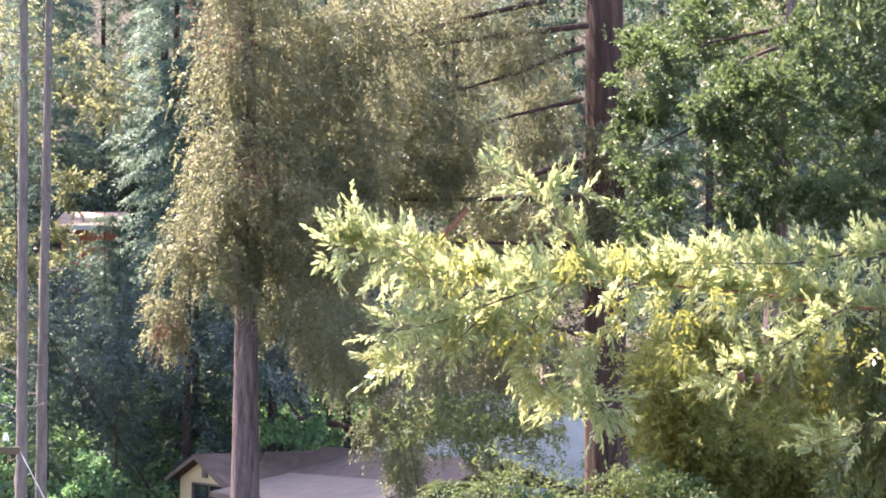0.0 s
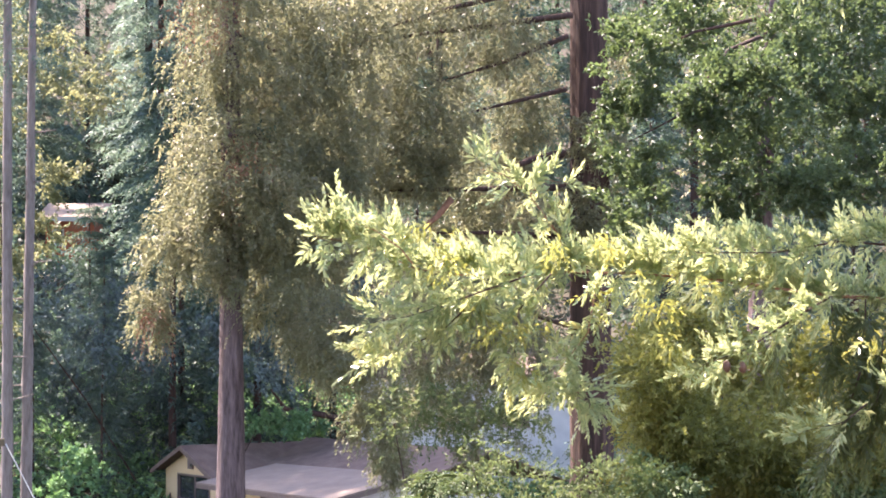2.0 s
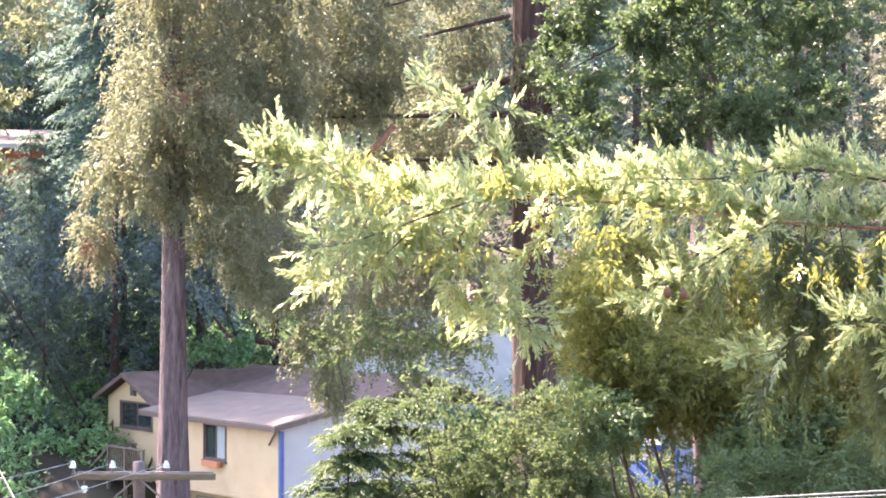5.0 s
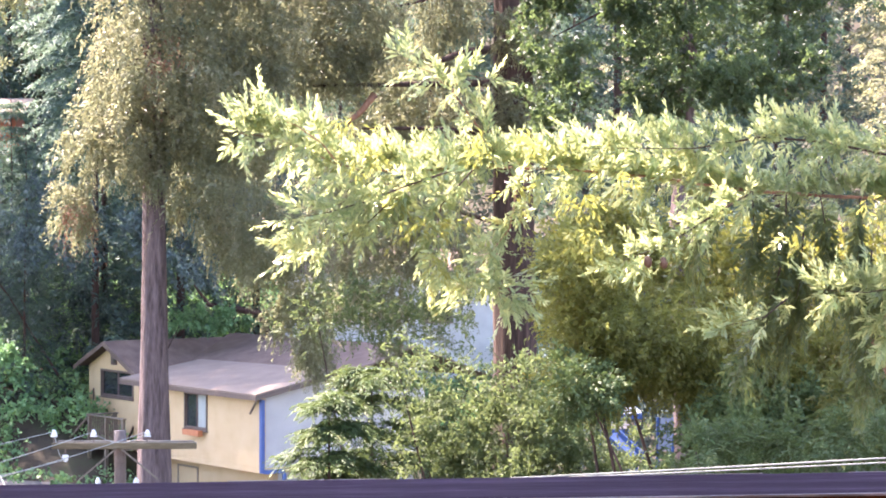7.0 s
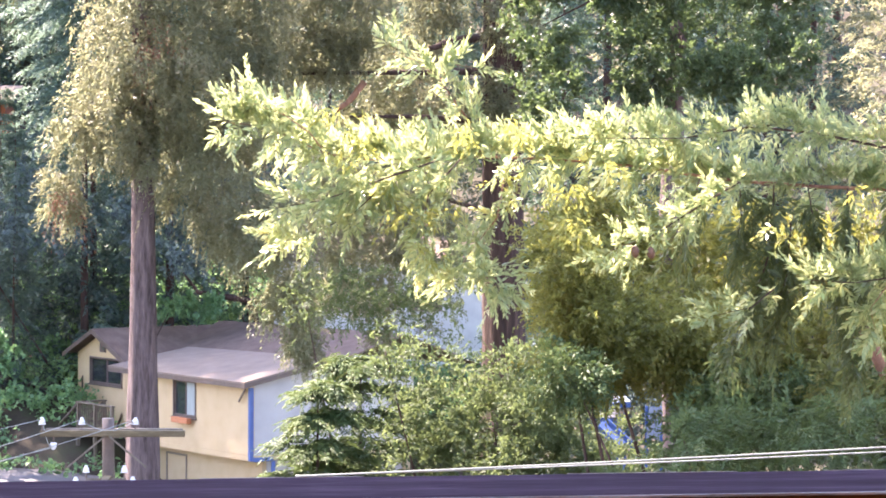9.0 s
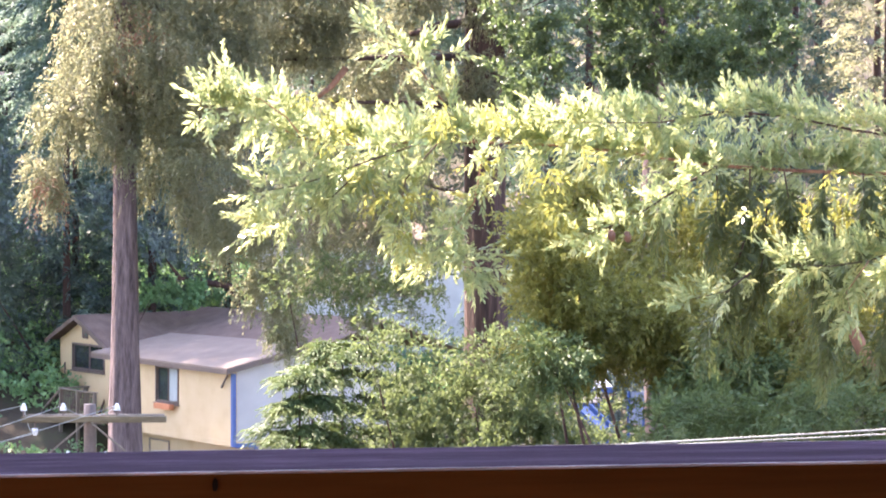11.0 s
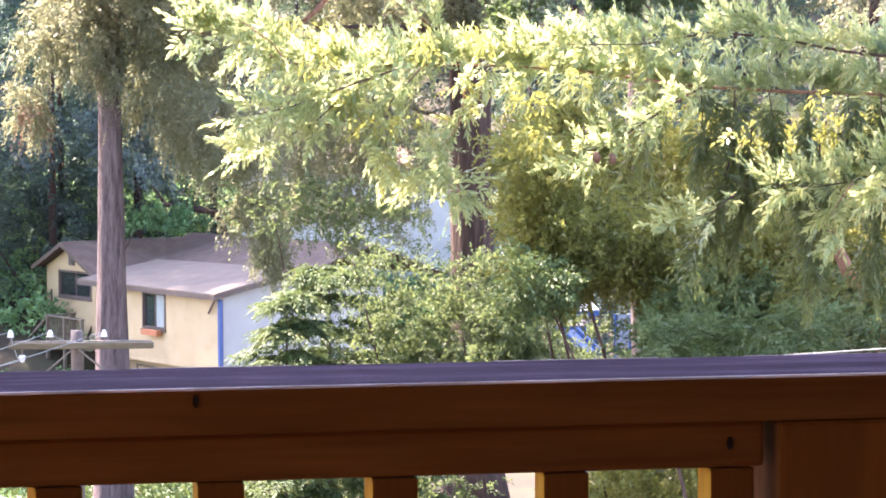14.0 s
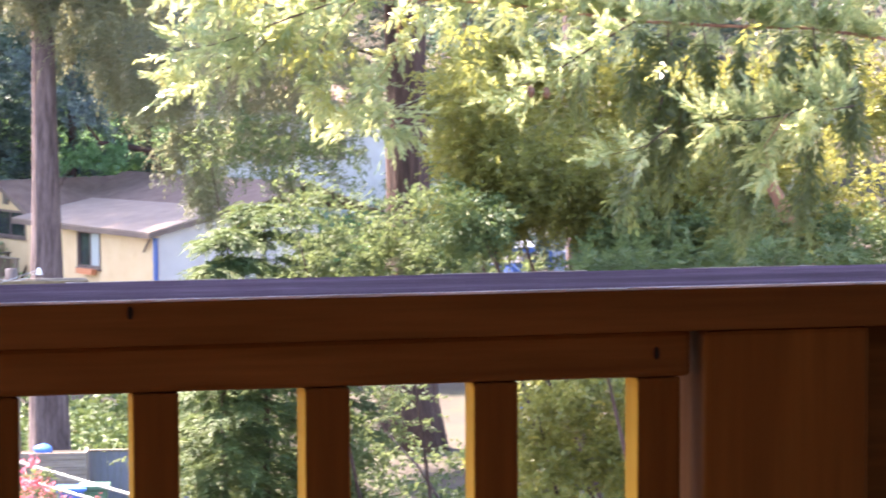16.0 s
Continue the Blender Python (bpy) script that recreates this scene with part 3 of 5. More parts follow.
    part("corner_trim", box(-0.06, -0.03, E - 2.72, 0.09, 0.12, E - 0.135, 0.01), M_BLUE, h, "bright blue corner board")
    part("beam_trim", box(0.003, 0.121, E - 2.75, 0.06, 0.95, E - 2.6), M_BLUE, h, "blue beam end")
    part("beam_trim", box(0.003, 0.88, 0.0, 0.06, 1.02, E - 2.751), M_BLUE, h, "blue post trim")
    bm = bmesh.new()
    bmesh.ops.create_cone(bm, cap_ends=True, segments=10, radius1=0.04, radius2=0.04, depth=0.62)
    part("downspout", moved(bm, pose(-0.32, -0.12, E - 0.42, 0, 42, 0)), M_TRIM, h)
    return h


build_house()


# ---------------------------------------------------------------- trees
def tree_base(name, x, y, label, category="tree", group=""):
    z = float(ground_height(x, y)) - 0.1
    return base(name, pose(x, y, z), label, category, group), z


def in_frame(ob, me):
    """Shift a mesh built in world metres into the frame of its thing."""
    me.transform(Matrix.Translation(-ob.matrix_world.translation))
    return me


def limb_to(tree, trunk_at, z0, ends, r0, mat, seed):
    for i, e in enumerate(ends):
        e = Vector(e)
        a = Vector((trunk_at[0], trunk_at[1], min(e.z + 0.35 * math.hypot(e.x - trunk_at[0], e.y - trunk_at[1]), e.z + 2.5)))
        mid = a.lerp(e, 0.55) + Vector((0, 0, 0.18 * (e - a).length * 0.4))
        part_mesh("limb", in_frame(tree, tube_mesh("limb", [a, mid, e], [r0, r0 * 0.6, r0 * 0.22], 7, 0.1, seed + i)), mat, tree)


# the drooping redwood whose bare lower trunk stands before the house
def build_drooping_redwood():
    x, y = -5.05, 72.0
    t, z = tree_base("redwood_tree", x, y, "tall redwood with a straight grey-brown trunk and drooping foliage")
    me = tube_mesh("trunk", [(x, y, z), (x, y, z + 1.2), (x, y, -3.9), (x + 0.01, y, 0), (x - 0.05, y, 9), (x - 0.1, y, 19)], [0.78, 0.54, 0.36, 0.30, 0.22, 0.05], 26, 0.05, 5, 0.035)
    part_mesh("trunk", in_frame(t, me), M_BARK_GREY, t)
    clumps = [
        (-5.95, 72.00, 6.91, 0.95, 1.3, 1.8, 170), (-5.0, 73.00, 8.03, 1.3, 1.6, 1.7, 270), (-3.87, 72.00, 7.21, 1.5, 1.7, 1.8, 315),
        (-6.15, 72.00, 3.99, 0.75, 1.1, 1.5, 160), (-5.24, 71.00, 4.39, 1.3, 1.5, 1.6, 315), (-4.00, 72.00, 4.88, 1.3, 1.6, 1.6, 300),
        (-6.75, 72.00, 2.24, 0.65, 0.9, 1.1, 140), (-5.58, 71.00, 2.52, 0.9, 1.2, 1.1, 240), (-4.28, 72.00, 2.69, 1.2, 1.4, 1.3, 285),
        (-7.03, 72.00, 0.64, 0.5, 0.7, 0.95, 127), (-4.12, 72.00, 1.24, 1.0, 1.1, 1.1, 210), (-3.25, 72.00, 0.08, 0.8, 1.0, 0.9, 172),
    ]
    upper = [
        (-5.07, 70.50, 6.94, 0.6, 0.5, 1.2, 90), (-5.09, 70.50, 9.22, 1.2, 0.8, 1.3, 180), (-5.06, 70.80, 1.81, 0.45, 0.5, 0.7, 82), (-5.2, 72.00, 10.56, 1.8, 2.0, 2.0, 230), (-4.49, 72.00, 12.61, 2.2, 2.2, 2.2, 195), (-2.60, 73.00, 8.34, 1.4, 1.5, 1.6, 285),
        (-2.73, 73.00, 5.97, 1.3, 1.5, 1.5, 285), (-2.72, 73.00, 4.05, 1.2, 1.5, 1.4, 270), (-2.71, 73.00, 1.84, 0.9, 1.1, 1.0, 195),
        (-3.16, 70.00, 0.68, 0.92, 0.70, 0.99, 110), (-2.59, 70.00, -0.45, 0.71, 0.70, 0.85, 90), (-1.84, 71.00, 0.11, 0.57, 0.70, 1.00, 80), (-1.19, 71.00, -1.18, 0.50, 0.70, 0.86, 80),
        (-0.89, 71.00, -2.61, 0.43, 0.70, 0.86, 80), (-3.21, 71.00, 2.54, 1.00, 0.70, 1.00, 120), (-2.40, 72.00, 4.01, 1.02, 0.70, 1.16, 130), (-3.74, 70.00, 3.93, 0.85, 0.70, 1.13, 120), (-2.14, 73.00, 5.97, 1.03, 0.70, 1.18, 130),
        (-2.45, 73.00, 7.75, 1.18, 0.70, 1.18, 140), (-2.40, 73.00, -0.67, 0.7, 0.9, 0.8, 165), (-1.36, 73.00, -1.99, 0.75, 0.9, 0.9, 172), (-0.99, 73.00, -3.16, 0.5, 0.6, 0.7, 97),
    ]
    for i, cl in enumerate((clumps, upper)):
        a, w = clump_twigs([(*c[:6], c[6] * 1.7) for c in cl], 11 + i, 0.95, 0.75, 2.4, 0.2)
        me = sprays("crown", a, w, 21 + i, twig=0.5, k=13, leaf=0.145, wide=0.046, sag=0.55, loose=0.45)
        part_mesh("crown", in_frame(t, me), M_RED_GREEN, t)
    limb_to(t, (x, y), z, [c[:3] for c in clumps[:9] + upper[:5]], 0.11, M_BARK, 40)
    # bare, rusty hanging twigs in the foliage
    a, w = clump_twigs([(-6.99, 71.60, 0.50, 0.35, 0.3, 0.5, 40), (-4.49, 70.60, 4.38, 0.5, 0.4, 0.8, 50), (-5.79, 70.50, 8.22, 1.0, 0.4, 0.9, 70)], 17, 1.6, 0.5)
    me = sprays("dead_spray", a, w, 18, twig=0.7, k=9, leaf=0.16, wide=0.03, sag=0.8, loose=0.3)
    part_mesh("dead_spray", in_frame(t, me), M_BARK_RED, t, "rusty dead twigs")


build_drooping_redwood()


# the big redwood with bare limbs
def build_limbed_redwood():
    x, y = 4.62, 80.0
    t, z = tree_base("redwood_tree", x, y, "massive redwood with red-brown furrowed trunk and bare limbs")
    me = tube_mesh("trunk", [(x + 0.14, y, z), (x + 0.1, y, z + 1.5), (x + 0.06, y, -4), (x, y, 1), (x - 0.05, y, 9), (x - 0.1, y, 30)], [1.15, 0.82, 0.62, 0.58, 0.53, 0.2], 40, 0.04, 6, 0.05)
    part_mesh("trunk", in_frame(t, me), M_BARK, t, "furrowed red-brown bark")
    for i, (p, q, r0, r1) in enumerate([
        ((3.96, 79.50, 8.32), (0.47, 78.50, 6.98), 0.085, 0.03), ((3.93, 79.50, 6.81), (1.22, 78.50, 6.09), 0.08, 0.03),
        ((4.02, 79.50, 4.98), (2.46, 78.20, 4.59), 0.13, 0.08), ((0.64, 77.50, 3.61), (-0.10, 77.00, 2.82), 0.10, 0.06),
        ((4.08, 79.50, 8.92), (-2.91, 77.50, 7.83), 0.10, 0.03), ((2.78, 79.00, 9.55), (-1.35, 77.50, 8.31), 0.09, 0.03),
        ((4.28, 79.50, -0.00), (1.85, 78.50, 0.87), 0.08, 0.03), ((4.03, 79.50, 4.01), (-1.48, 77.50, 3.84), 0.11, 0.03),
        ((4.11, 79.50, 2.57), (0.25, 77.50, 2.67), 0.09, 0.03),
    ]):
        a, b = Vector(p), Vector(q)
        mid = a.lerp(b, 0.5) + Vector((0, 0, 0.08 * (i % 3 - 1)))
        part_mesh("limb", in_frame(t, tube_mesh("limb", [a, mid, b], [r0, (r0 + r1) / 2, r1], 9, 0.12, 60 + i)), M_BARK_RED if i == 3 else M_BARK, t)
    clumps = [
        (-0.41, 78.00, 8.99, 1.7, 1.5, 1.3, 420), (1.82, 79.00, 8.46, 1.3, 1.4, 1.2, 330), (-1.35, 78.00, 7.09, 1.4, 1.4, 1.3, 400),
        (0.23, 78.00, 5.83, 1.4, 1.4, 1.2, 400), (-1.65, 78.00, 4.88, 1.4, 1.4, 1.2, 380), (-0.39, 78.00, 4.41, 1.1, 1.2, 0.8, 300),
        (2.84, 80.50, 6.65, 1.0, 0.9, 1.6, 300), (1.54, 80.00, 4.34, 1.3, 1.0, 1.1, 320), (2.84, 80.00, 2.89, 1.3, 1.0, 1.2, 320),
        (-2.27, 78.00, 2.67, 1.0, 1.2, 1.0, 280), (0.89, 79.00, 2.54, 1.2, 1.2, 0.9, 280),
    ]
    low = [
        (-0.37, 78.00, 0.63, 1.4, 1.3, 1.2, 330), (1.84, 78.00, 0.01, 1.4, 1.2, 1.2, 330), (0.59, 78.00, -1.57, 1.5, 1.2, 1.0, 300),
        (0.27, 76.00, -1.50, 0.92, 0.70, 0.61, 70), (1.49, 76.00, -1.19, 0.92, 0.70, 0.61, 70), (0.57, 75.00, -2.25, 0.91, 0.60, 0.61, 60), (1.94, 75.00, -2.40, 0.68, 0.60, 0.76, 60), (1.18, 75.00, -3.16, 0.91, 0.60, 0.45, 50), (2.73, 76.00, -1.83, 0.61, 0.60, 0.77, 50), (2.75, 77.00, -0.59, 0.78, 0.70, 0.93, 90), 
        (-0.36, 76.00, 0.03, 0.92, 0.70, 0.92, 90), (1.19, 77.00, 0.64, 1.24, 0.70, 0.93, 120),
        (4.61, 78.60, 5.57, 0.45, 0.4, 0.6, 90), (4.30, 78.60, 3.19, 0.7, 0.5, 0.9, 200), (5.61, 80.50, 7.80, 0.5, 0.6, 1.6, 130), (5.23, 79.60, 4.83, 0.5, 0.6, 1.3, 130),
        (1.02, 80.00, 11.63, 2.6, 2.2, 2.0, 380), (5.13, 81.00, 13.09, 2.6, 2.2, 2.4, 330),
    ]
    for i, cl in enumerate((clumps, low)):
        a, w = clump_twigs([(*c[:6], c[6] * 1.5) for c in cl], 71 + i, 0.8, 0.8, 2.4, 0.2)
        me = sprays("crown", a, w, 81 + i, twig=0.5, k=13, leaf=0.15, wide=0.046, sag=0.5, loose=0.45)
        part_mesh("crown", in_frame(t, me), M_RED_GREEN, t)


build_limbed_redwood()


# the evergreen oak
def build_oak():
    x, y = 8.6, 71.0
    t, z = tree_base("oak_tree", x, y, "dense evergreen oak with small glossy leaves")
    part_mesh("trunk", in_frame(t, tube_mesh("trunk", [(x, y, z), (x + 0.1, y, z + 3), (x - 0.2, y, 0), (x, y, 6), (x + 0.3, y, 10)], [0.5, 0.38, 0.3, 0.2, 0.06], 18, 0.08, 7)), M_BARK_GREY, t)
    clumps = [
        (7.59, 66.50, 5.67, 1.54, 0.90, 1.01, 760), (9.21, 68.50, 6.16, 0.83, 0.90, 0.83, 300), (8.79, 68.50, 7.27, 0.62, 0.70, 0.76, 240),
        (6.27, 66.00, 5.70, 0.53, 0.50, 0.53, 190), (8.50, 69.50, 4.26, 1.97, 0.90, 1.12, 620), (7.61, 69.00, 3.32, 0.84, 0.60, 0.56, 220),
        (5.23, 71.00, 6.89, 0.86, 0.90, 1.15, 430), (5.10, 71.00, 4.88, 0.79, 0.80, 1.15, 400), (5.17, 70.00, 3.27, 0.71, 0.80, 0.78, 280),
        (6.32, 72.00, 7.99, 1.16, 0.90, 0.87, 400),
    ]
    back = [(7.99, 74.00, 8.19, 1.35, 0.90, 1.20, 420), (10.55, 72.00, 8.02, 1.31, 0.90, 1.31, 520), (11.06, 71.50, 5.66, 0.87, 0.90, 1.30, 420), (9.28, 66.00, 3.45, 1.13, 0.70, 0.47, 420), (10.50, 67.00, 3.89, 0.68, 0.70, 0.68, 260), (8.94, 72.00, 10.20, 2.91, 1.50, 1.31, 500), (12.41, 71.00, 7.07, 1.29, 1.20, 2.87, 400)]
    for i, cl in enumerate((clumps, back)):
        a, w = clump_twigs(cl, 91 + i, -0.25, 1.0, 3.4, 0.2)
        me = sprays("crown", a, w, 95 + i, twig=0.34, k=13, leaf=0.135, wide=0.068, sag=0.05, loose=0.7, flat=0.3)
        part_mesh("crown", in_frame(t, me), M_OAK, t)
    limb_to(t, (x, y), z, [c[:3] for c in clumps[:8]], 0.06, M_BARK, 100)


build_oak()


# thin pale trunks in front of the sunlit wood
def build_thin_tree(x, y, lean, r, seed):
    t, z = tree_base("pine_tree", x, y, "slender bare-trunked pine with sparse stubs", "tree", "slender pines")
    me = tube_mesh("trunk", [(x, y, z), (x + lean * 0.3, y, -2), (x + lean * 0.7, y, 5), (x + lean, y, 13), (x + lean, y, 24)], [r * 1.3, r, r * 0.85, r * 0.7, 0.05], 14, 0.16, seed)
    part_mesh("trunk", in_frame(t, me), M_PALE_BARK, t)
    rng = np.random.default_rng(seed)
    for i in range(9):
        zz = rng.uniform(-5, 10)
        a = rng.uniform(0, 6.28)
        p = Vector((x + lean * (0.3 + (zz + 2) / 22), y, zz))
        q = p + Vector((math.cos(a) * 0.9, math.sin(a) * 0.5, rng.uniform(-0.1, 0.35)))
        part_mesh("stub", in_frame(t, tube_mesh("stub", [p, q], [0.035, 0.01], 5)), M_PALE_BARK, t)
    cl = [(x + lean + rng.normal() * 0.8, y + rng.normal() * 0.6, 9 + 1.7 * k, 1.6, 1.4, 0.7, 70) for k in range(6)]
    a, w = clump_twigs(cl, seed + 3, 0.2, 1.0)
    part_mesh("crown", in_frame(t, sprays("crown", a, w, seed + 4, twig=0.7, k=12, leaf=0.16, wide=0.04, sag=0.25)), M_BLUE_GREEN, t)


build_thin_tree(-13.95, 93.0, -0.05, 0.18, 201)
build_thin_tree(-13.45, 93.6, 0.22, 0.17, 205)


# conifers grow tiers of separate boughs, each with hanging side twigs
def tiers(seed, height, spread, crown=0.06, whorls=22, per=6, twigs=14, droop=0.3, lift=0.0, twig=0.8):
    """Start points and ways of the twigs of a conifer: tiers of boughs, the lowest the longest."""
    rng = np.random.default_rng(seed)
    nb = whorls * per
    tier = np.repeat(np.arange(whorls), per)
    h = crown + (1 - crown) * ((tier + rng.uniform(-0.25, 0.25, nb)) / whorls).clip(0, 1)
    ang = np.tile(np.arange(per) * 6.283 / per, whorls) + tier * 2.4 + rng.normal(size=nb) * 0.25
    up = (h - crown) / (1 - crown)
    ln = spread * (1.05 - up) ** 0.7 * (0.35 + 0.65 * np.minimum(1, up * 6 + 0.5)) * rng.uniform(0.65, 1.12, nb)
    b = np.repeat(np.arange(nb), twigs)
    f = rng.uniform(0.12, 1.0, len(b)) ** 0.8
    out = np.stack([np.cos(ang), np.sin(ang), np.zeros(nb)], 1)[b]
    side = np.stack([-np.sin(ang), np.cos(ang), np.zeros(nb)], 1)[b]
    sg = np.where(np.arange(len(b)) % 2, 1.0, -1.0)[:, None]
    r = (f * ln[b])[:, None]
    p = out * r
    p[:, 2] = h[b] * height - droop * r[:, 0] * f + lift * r[:, 0] * f * f
    p += rng.normal(size=p.shape) * 0.05
    w = out * 0.7 + side * sg * (1.1 - 0.8 * f)[:, None] + rng.normal(size=p.shape) * 0.18
    w[:, 2] -= droop * 0.8
    return p, w


def conifer(name, height, spread, seed, mat, label, group="conifers on the slope", leaf=0.3, wide=0.09, **more):
    t = base(name, pose(0, 0, 0), label, "tree", group)
    part_mesh("trunk", tube_mesh("trunk", [(0, 0, -1.0), (0, 0, height * 0.5), (0.1, 0, height)], [0.010 * height, 0.006 * height, 0.02], 10, 0.06, seed), M_BARK, t)
    p, w = tiers(seed, height, spread, **more)
    part_mesh("crown", sprays("crown", p, w, seed + 1, twig=more.get("twig", 0.8), k=9, leaf=leaf, wide=wide, sag=0.35, loose=0.25, flat=0.8), mat, t)
    return t


KINDS = [conifer("conifer_tree", 24, 4.8, 301, M_BLUE_GREEN, "tall dark blue-green conifer on the wooded slope"),
         conifer("conifer_tree", 18, 4.0, 305, M_BLUE_GREEN, "dark conifer with layered boughs on the slope", whorls=18),
         conifer("conifer_tree", 28, 5.2, 309, M_RED_GREEN, "tall olive-green redwood on the wooded slope", whorls=24)]
SPOTS = []
_r = random.Random(5)
for _y in range(118, 185, 15):
    for _x in range(-34, 34, 8):
        _p = (_x + _r.uniform(-2.5, 2.5), _y + _r.uniform(-4, 4), _r.choice((0, 0, 1, 1, 2)))
        if not (abs(_p[0] + 17) < 5 and 118 < _p[1] < 160) and not (abs(_p[0] - 3) < 6 and _p[1] < 132) and abs(_p[0] / _p[1]) < 0.28:
            SPOTS.append(_p)


def plant():
    used = set()
    for i, (x, y, k) in enumerate(SPOTS):
        m = pose(x, y, float(ground_height(x, y)) - 0.3, 0, 0, (i * 67) % 360) @ Matrix.Scale(0.85 + 0.3 * ((i * 37) % 10) / 10, 4)
        if k not in used:
            used.add(k)
            KINDS[k].matrix_world = m
        else:
            c = copy_thing(KINDS[k], m)
            c.matrix_world = m


plant()
# dark conifers close behind the house and beside it
for i, (x, y, k, s) in enumerate([(-10.3, 113, 1, 1.05), (-7.0, 115, 0, 0.85), (-4.0, 118, 1, 1.0), (-13.5, 117, 1, 0.5), (-15.5, 110, 1, 0.42), (-12.8, 110, 1, 0.4), (-0.5, 121, 0, 0.7), (-8.6, 118, 0, 1.0), (-14.6, 121, 1, 0.55), (9.0, 113, 0, 0.8), (13.5, 111, 1, 1.0), (3.5, 124, 0, 0.9), (7.0, 128, 0, 1.1), (12.0, 126, 0, 1.1), (18.0, 118, 0, 1.0), (16.0, 132, 2, 1.0), (0.5, 131, 2, 1.0), (22.0, 130, 0, 1.0)]):
    m = pose(x, y, float(ground_height(x, y)) - 0.3, 0, 0, i * 71) @ Matrix.Scale(s, 4)
    copy_thing(KINDS[k], m).matrix_world = m
# unseen tall redwoods, added to shade the house, yard and near thicket
TALL = conifer("shade_redwood", 58, 5.6, 331, M_RED_GREEN, "unseen very tall redwood added to shade the yard", "tall redwoods", 0.5, 0.17, crown=0.5, whorls=22, per=8, twigs=13, twig=1.1)
for i, (x, y, s) in enumerate([(-26.5, 119.8, 1.0), (-27.0, 124.0, 1.0), (-15.5, 58.5, 0.92), (-15.0, 50.0, 0.9), (-22.5, 125.0, 1.0)]):
    m = pose(x, y, float(ground_height(x, y)) - 0.3, 0, 0, i * 83) @ Matrix.Scale(s, 4)
    if i:
        copy_thing(TALL, m).matrix_world = m
    else:
        TALL.matrix_world = m

# firs beside the cabin, their needles lightened to look sunlit
FIR = conifer("fir_tree", 27, 3.9, 317, M_CONIFER_LIT, "pale blue-green fir with tiers of drooping sunlit boughs", "sunlit firs", 0.26, 0.08, whorls=24, per=9, twigs=24, droop=0.42, lift=0.12)
for i, (x, y, s) in enumerate([(-13.6, 142.0, 1.0), (-22.8, 160.0, 1.05), (-16.6, 166.0, 1.1)]):
    m = pose(x, y, float(ground_height(x, y)) - 0.3, 0, 0, i * 77) @ Matrix.Scale(s, 4)
    if i:
        copy_thing(FIR, m).matrix_world = m
    else:
        FIR.matrix_world = m


# shrubs and small trees
def shrub(name, label, clumps, seed, mat, droop=0.1, twig=0.45, leaf=0.11, wide=0.05, k=13, loose=0.5, flat=0.3, stems=1, category="shrub", sub=0.35):
    x = sum(c[0] for c in clumps) / len(clumps)
    y = sum(c[1] for c in clumps) / len(clumps)
    t, z = tree_base(name, x, y, label, category)
    rng = np.random.default_rng(seed)
    for i in range(stems):
        c = clumps[i % len(clumps)]
        p = Vector((x + rng.normal() * 0.2, y + rng.normal() * 0.2, z))
        q = Vector(c[:3])
        me = tube_mesh("stem", [p, p.lerp(q, 0.5) + Vector((0, 0, 0.3)), q], [0.05, 0.035, 0.012], 8, 0.1, seed + i)
        part_mesh("stem", in_frame(t, me), M_BARK, t)
    a, w = clump_twigs(clumps, seed + 7, droop, 1.0, 2.6, sub)
    part_mesh("crown", in_frame(t, sprays("crown", a, w, seed + 9, twig=twig, k=k, leaf=leaf, wide=wide, sag=max(droop, 0.05), loose=loose, flat=flat)), mat, t)
    return t


# dark thicket along the foot of the slope
shrub("laurel_thicket", "dark evergreen thicket in the shade of the slope", [
    (-15.78, 108.00, 0.30, 1.8, 1.2, 1.6, 150), (-14.57, 114.00, -1.59, 1.7, 1.2, 1.5, 160), (-11.85, 108.00, -0.34, 1.7, 1.2, 1.5, 150), (-10.42, 114.00, -2.02, 1.6, 1.2, 1.5, 150), (-13.86, 114.00, -3.88, 1.8, 1.0, 1.3, 170), (-10.64, 114.00, -4.56, 1.7, 1.0, 1.2, 160),
    (-6.82, 108.00, -1.62, 1.8, 1.2, 1.4, 150), (-4.69, 109.00, -1.41, 1.6, 1.2, 1.4, 140), (-16.63, 114.00, -3.44, 1.8, 1.0, 1.4, 160), (-5.85, 110.00, 0.33, 1.8, 1.2, 1.6, 140), (-18.21, 107.00, -1.65, 2.0, 1.2, 2.0, 160), (-3.24, 112.00, 0.33, 2.0, 1.2, 2.0, 150)],
    415, M_HAZE_LEAF, 0.2, 0.7, 0.24, 0.1, category="thicket", stems=1, sub=0.3)
BENT = tree_base("bay_tree", -3.21, 112.00, "dark bent limb leaning out of the shaded bank")[0]
part_mesh("limb", in_frame(BENT, tube_mesh("limb", [(-3.21, 112.00, -8.6), (-3.21, 112.00, -5.09), (-3.71, 112.00, -4.08), (-4.80, 112.00, -3.90), (-5.71, 112.00, -3.75), (-6.28, 112.00, -2.96)], [0.2, 0.16, 0.13, 0.11, 0.09, 0.03], 10, 0.1, 96)), M_BARK, BENT)


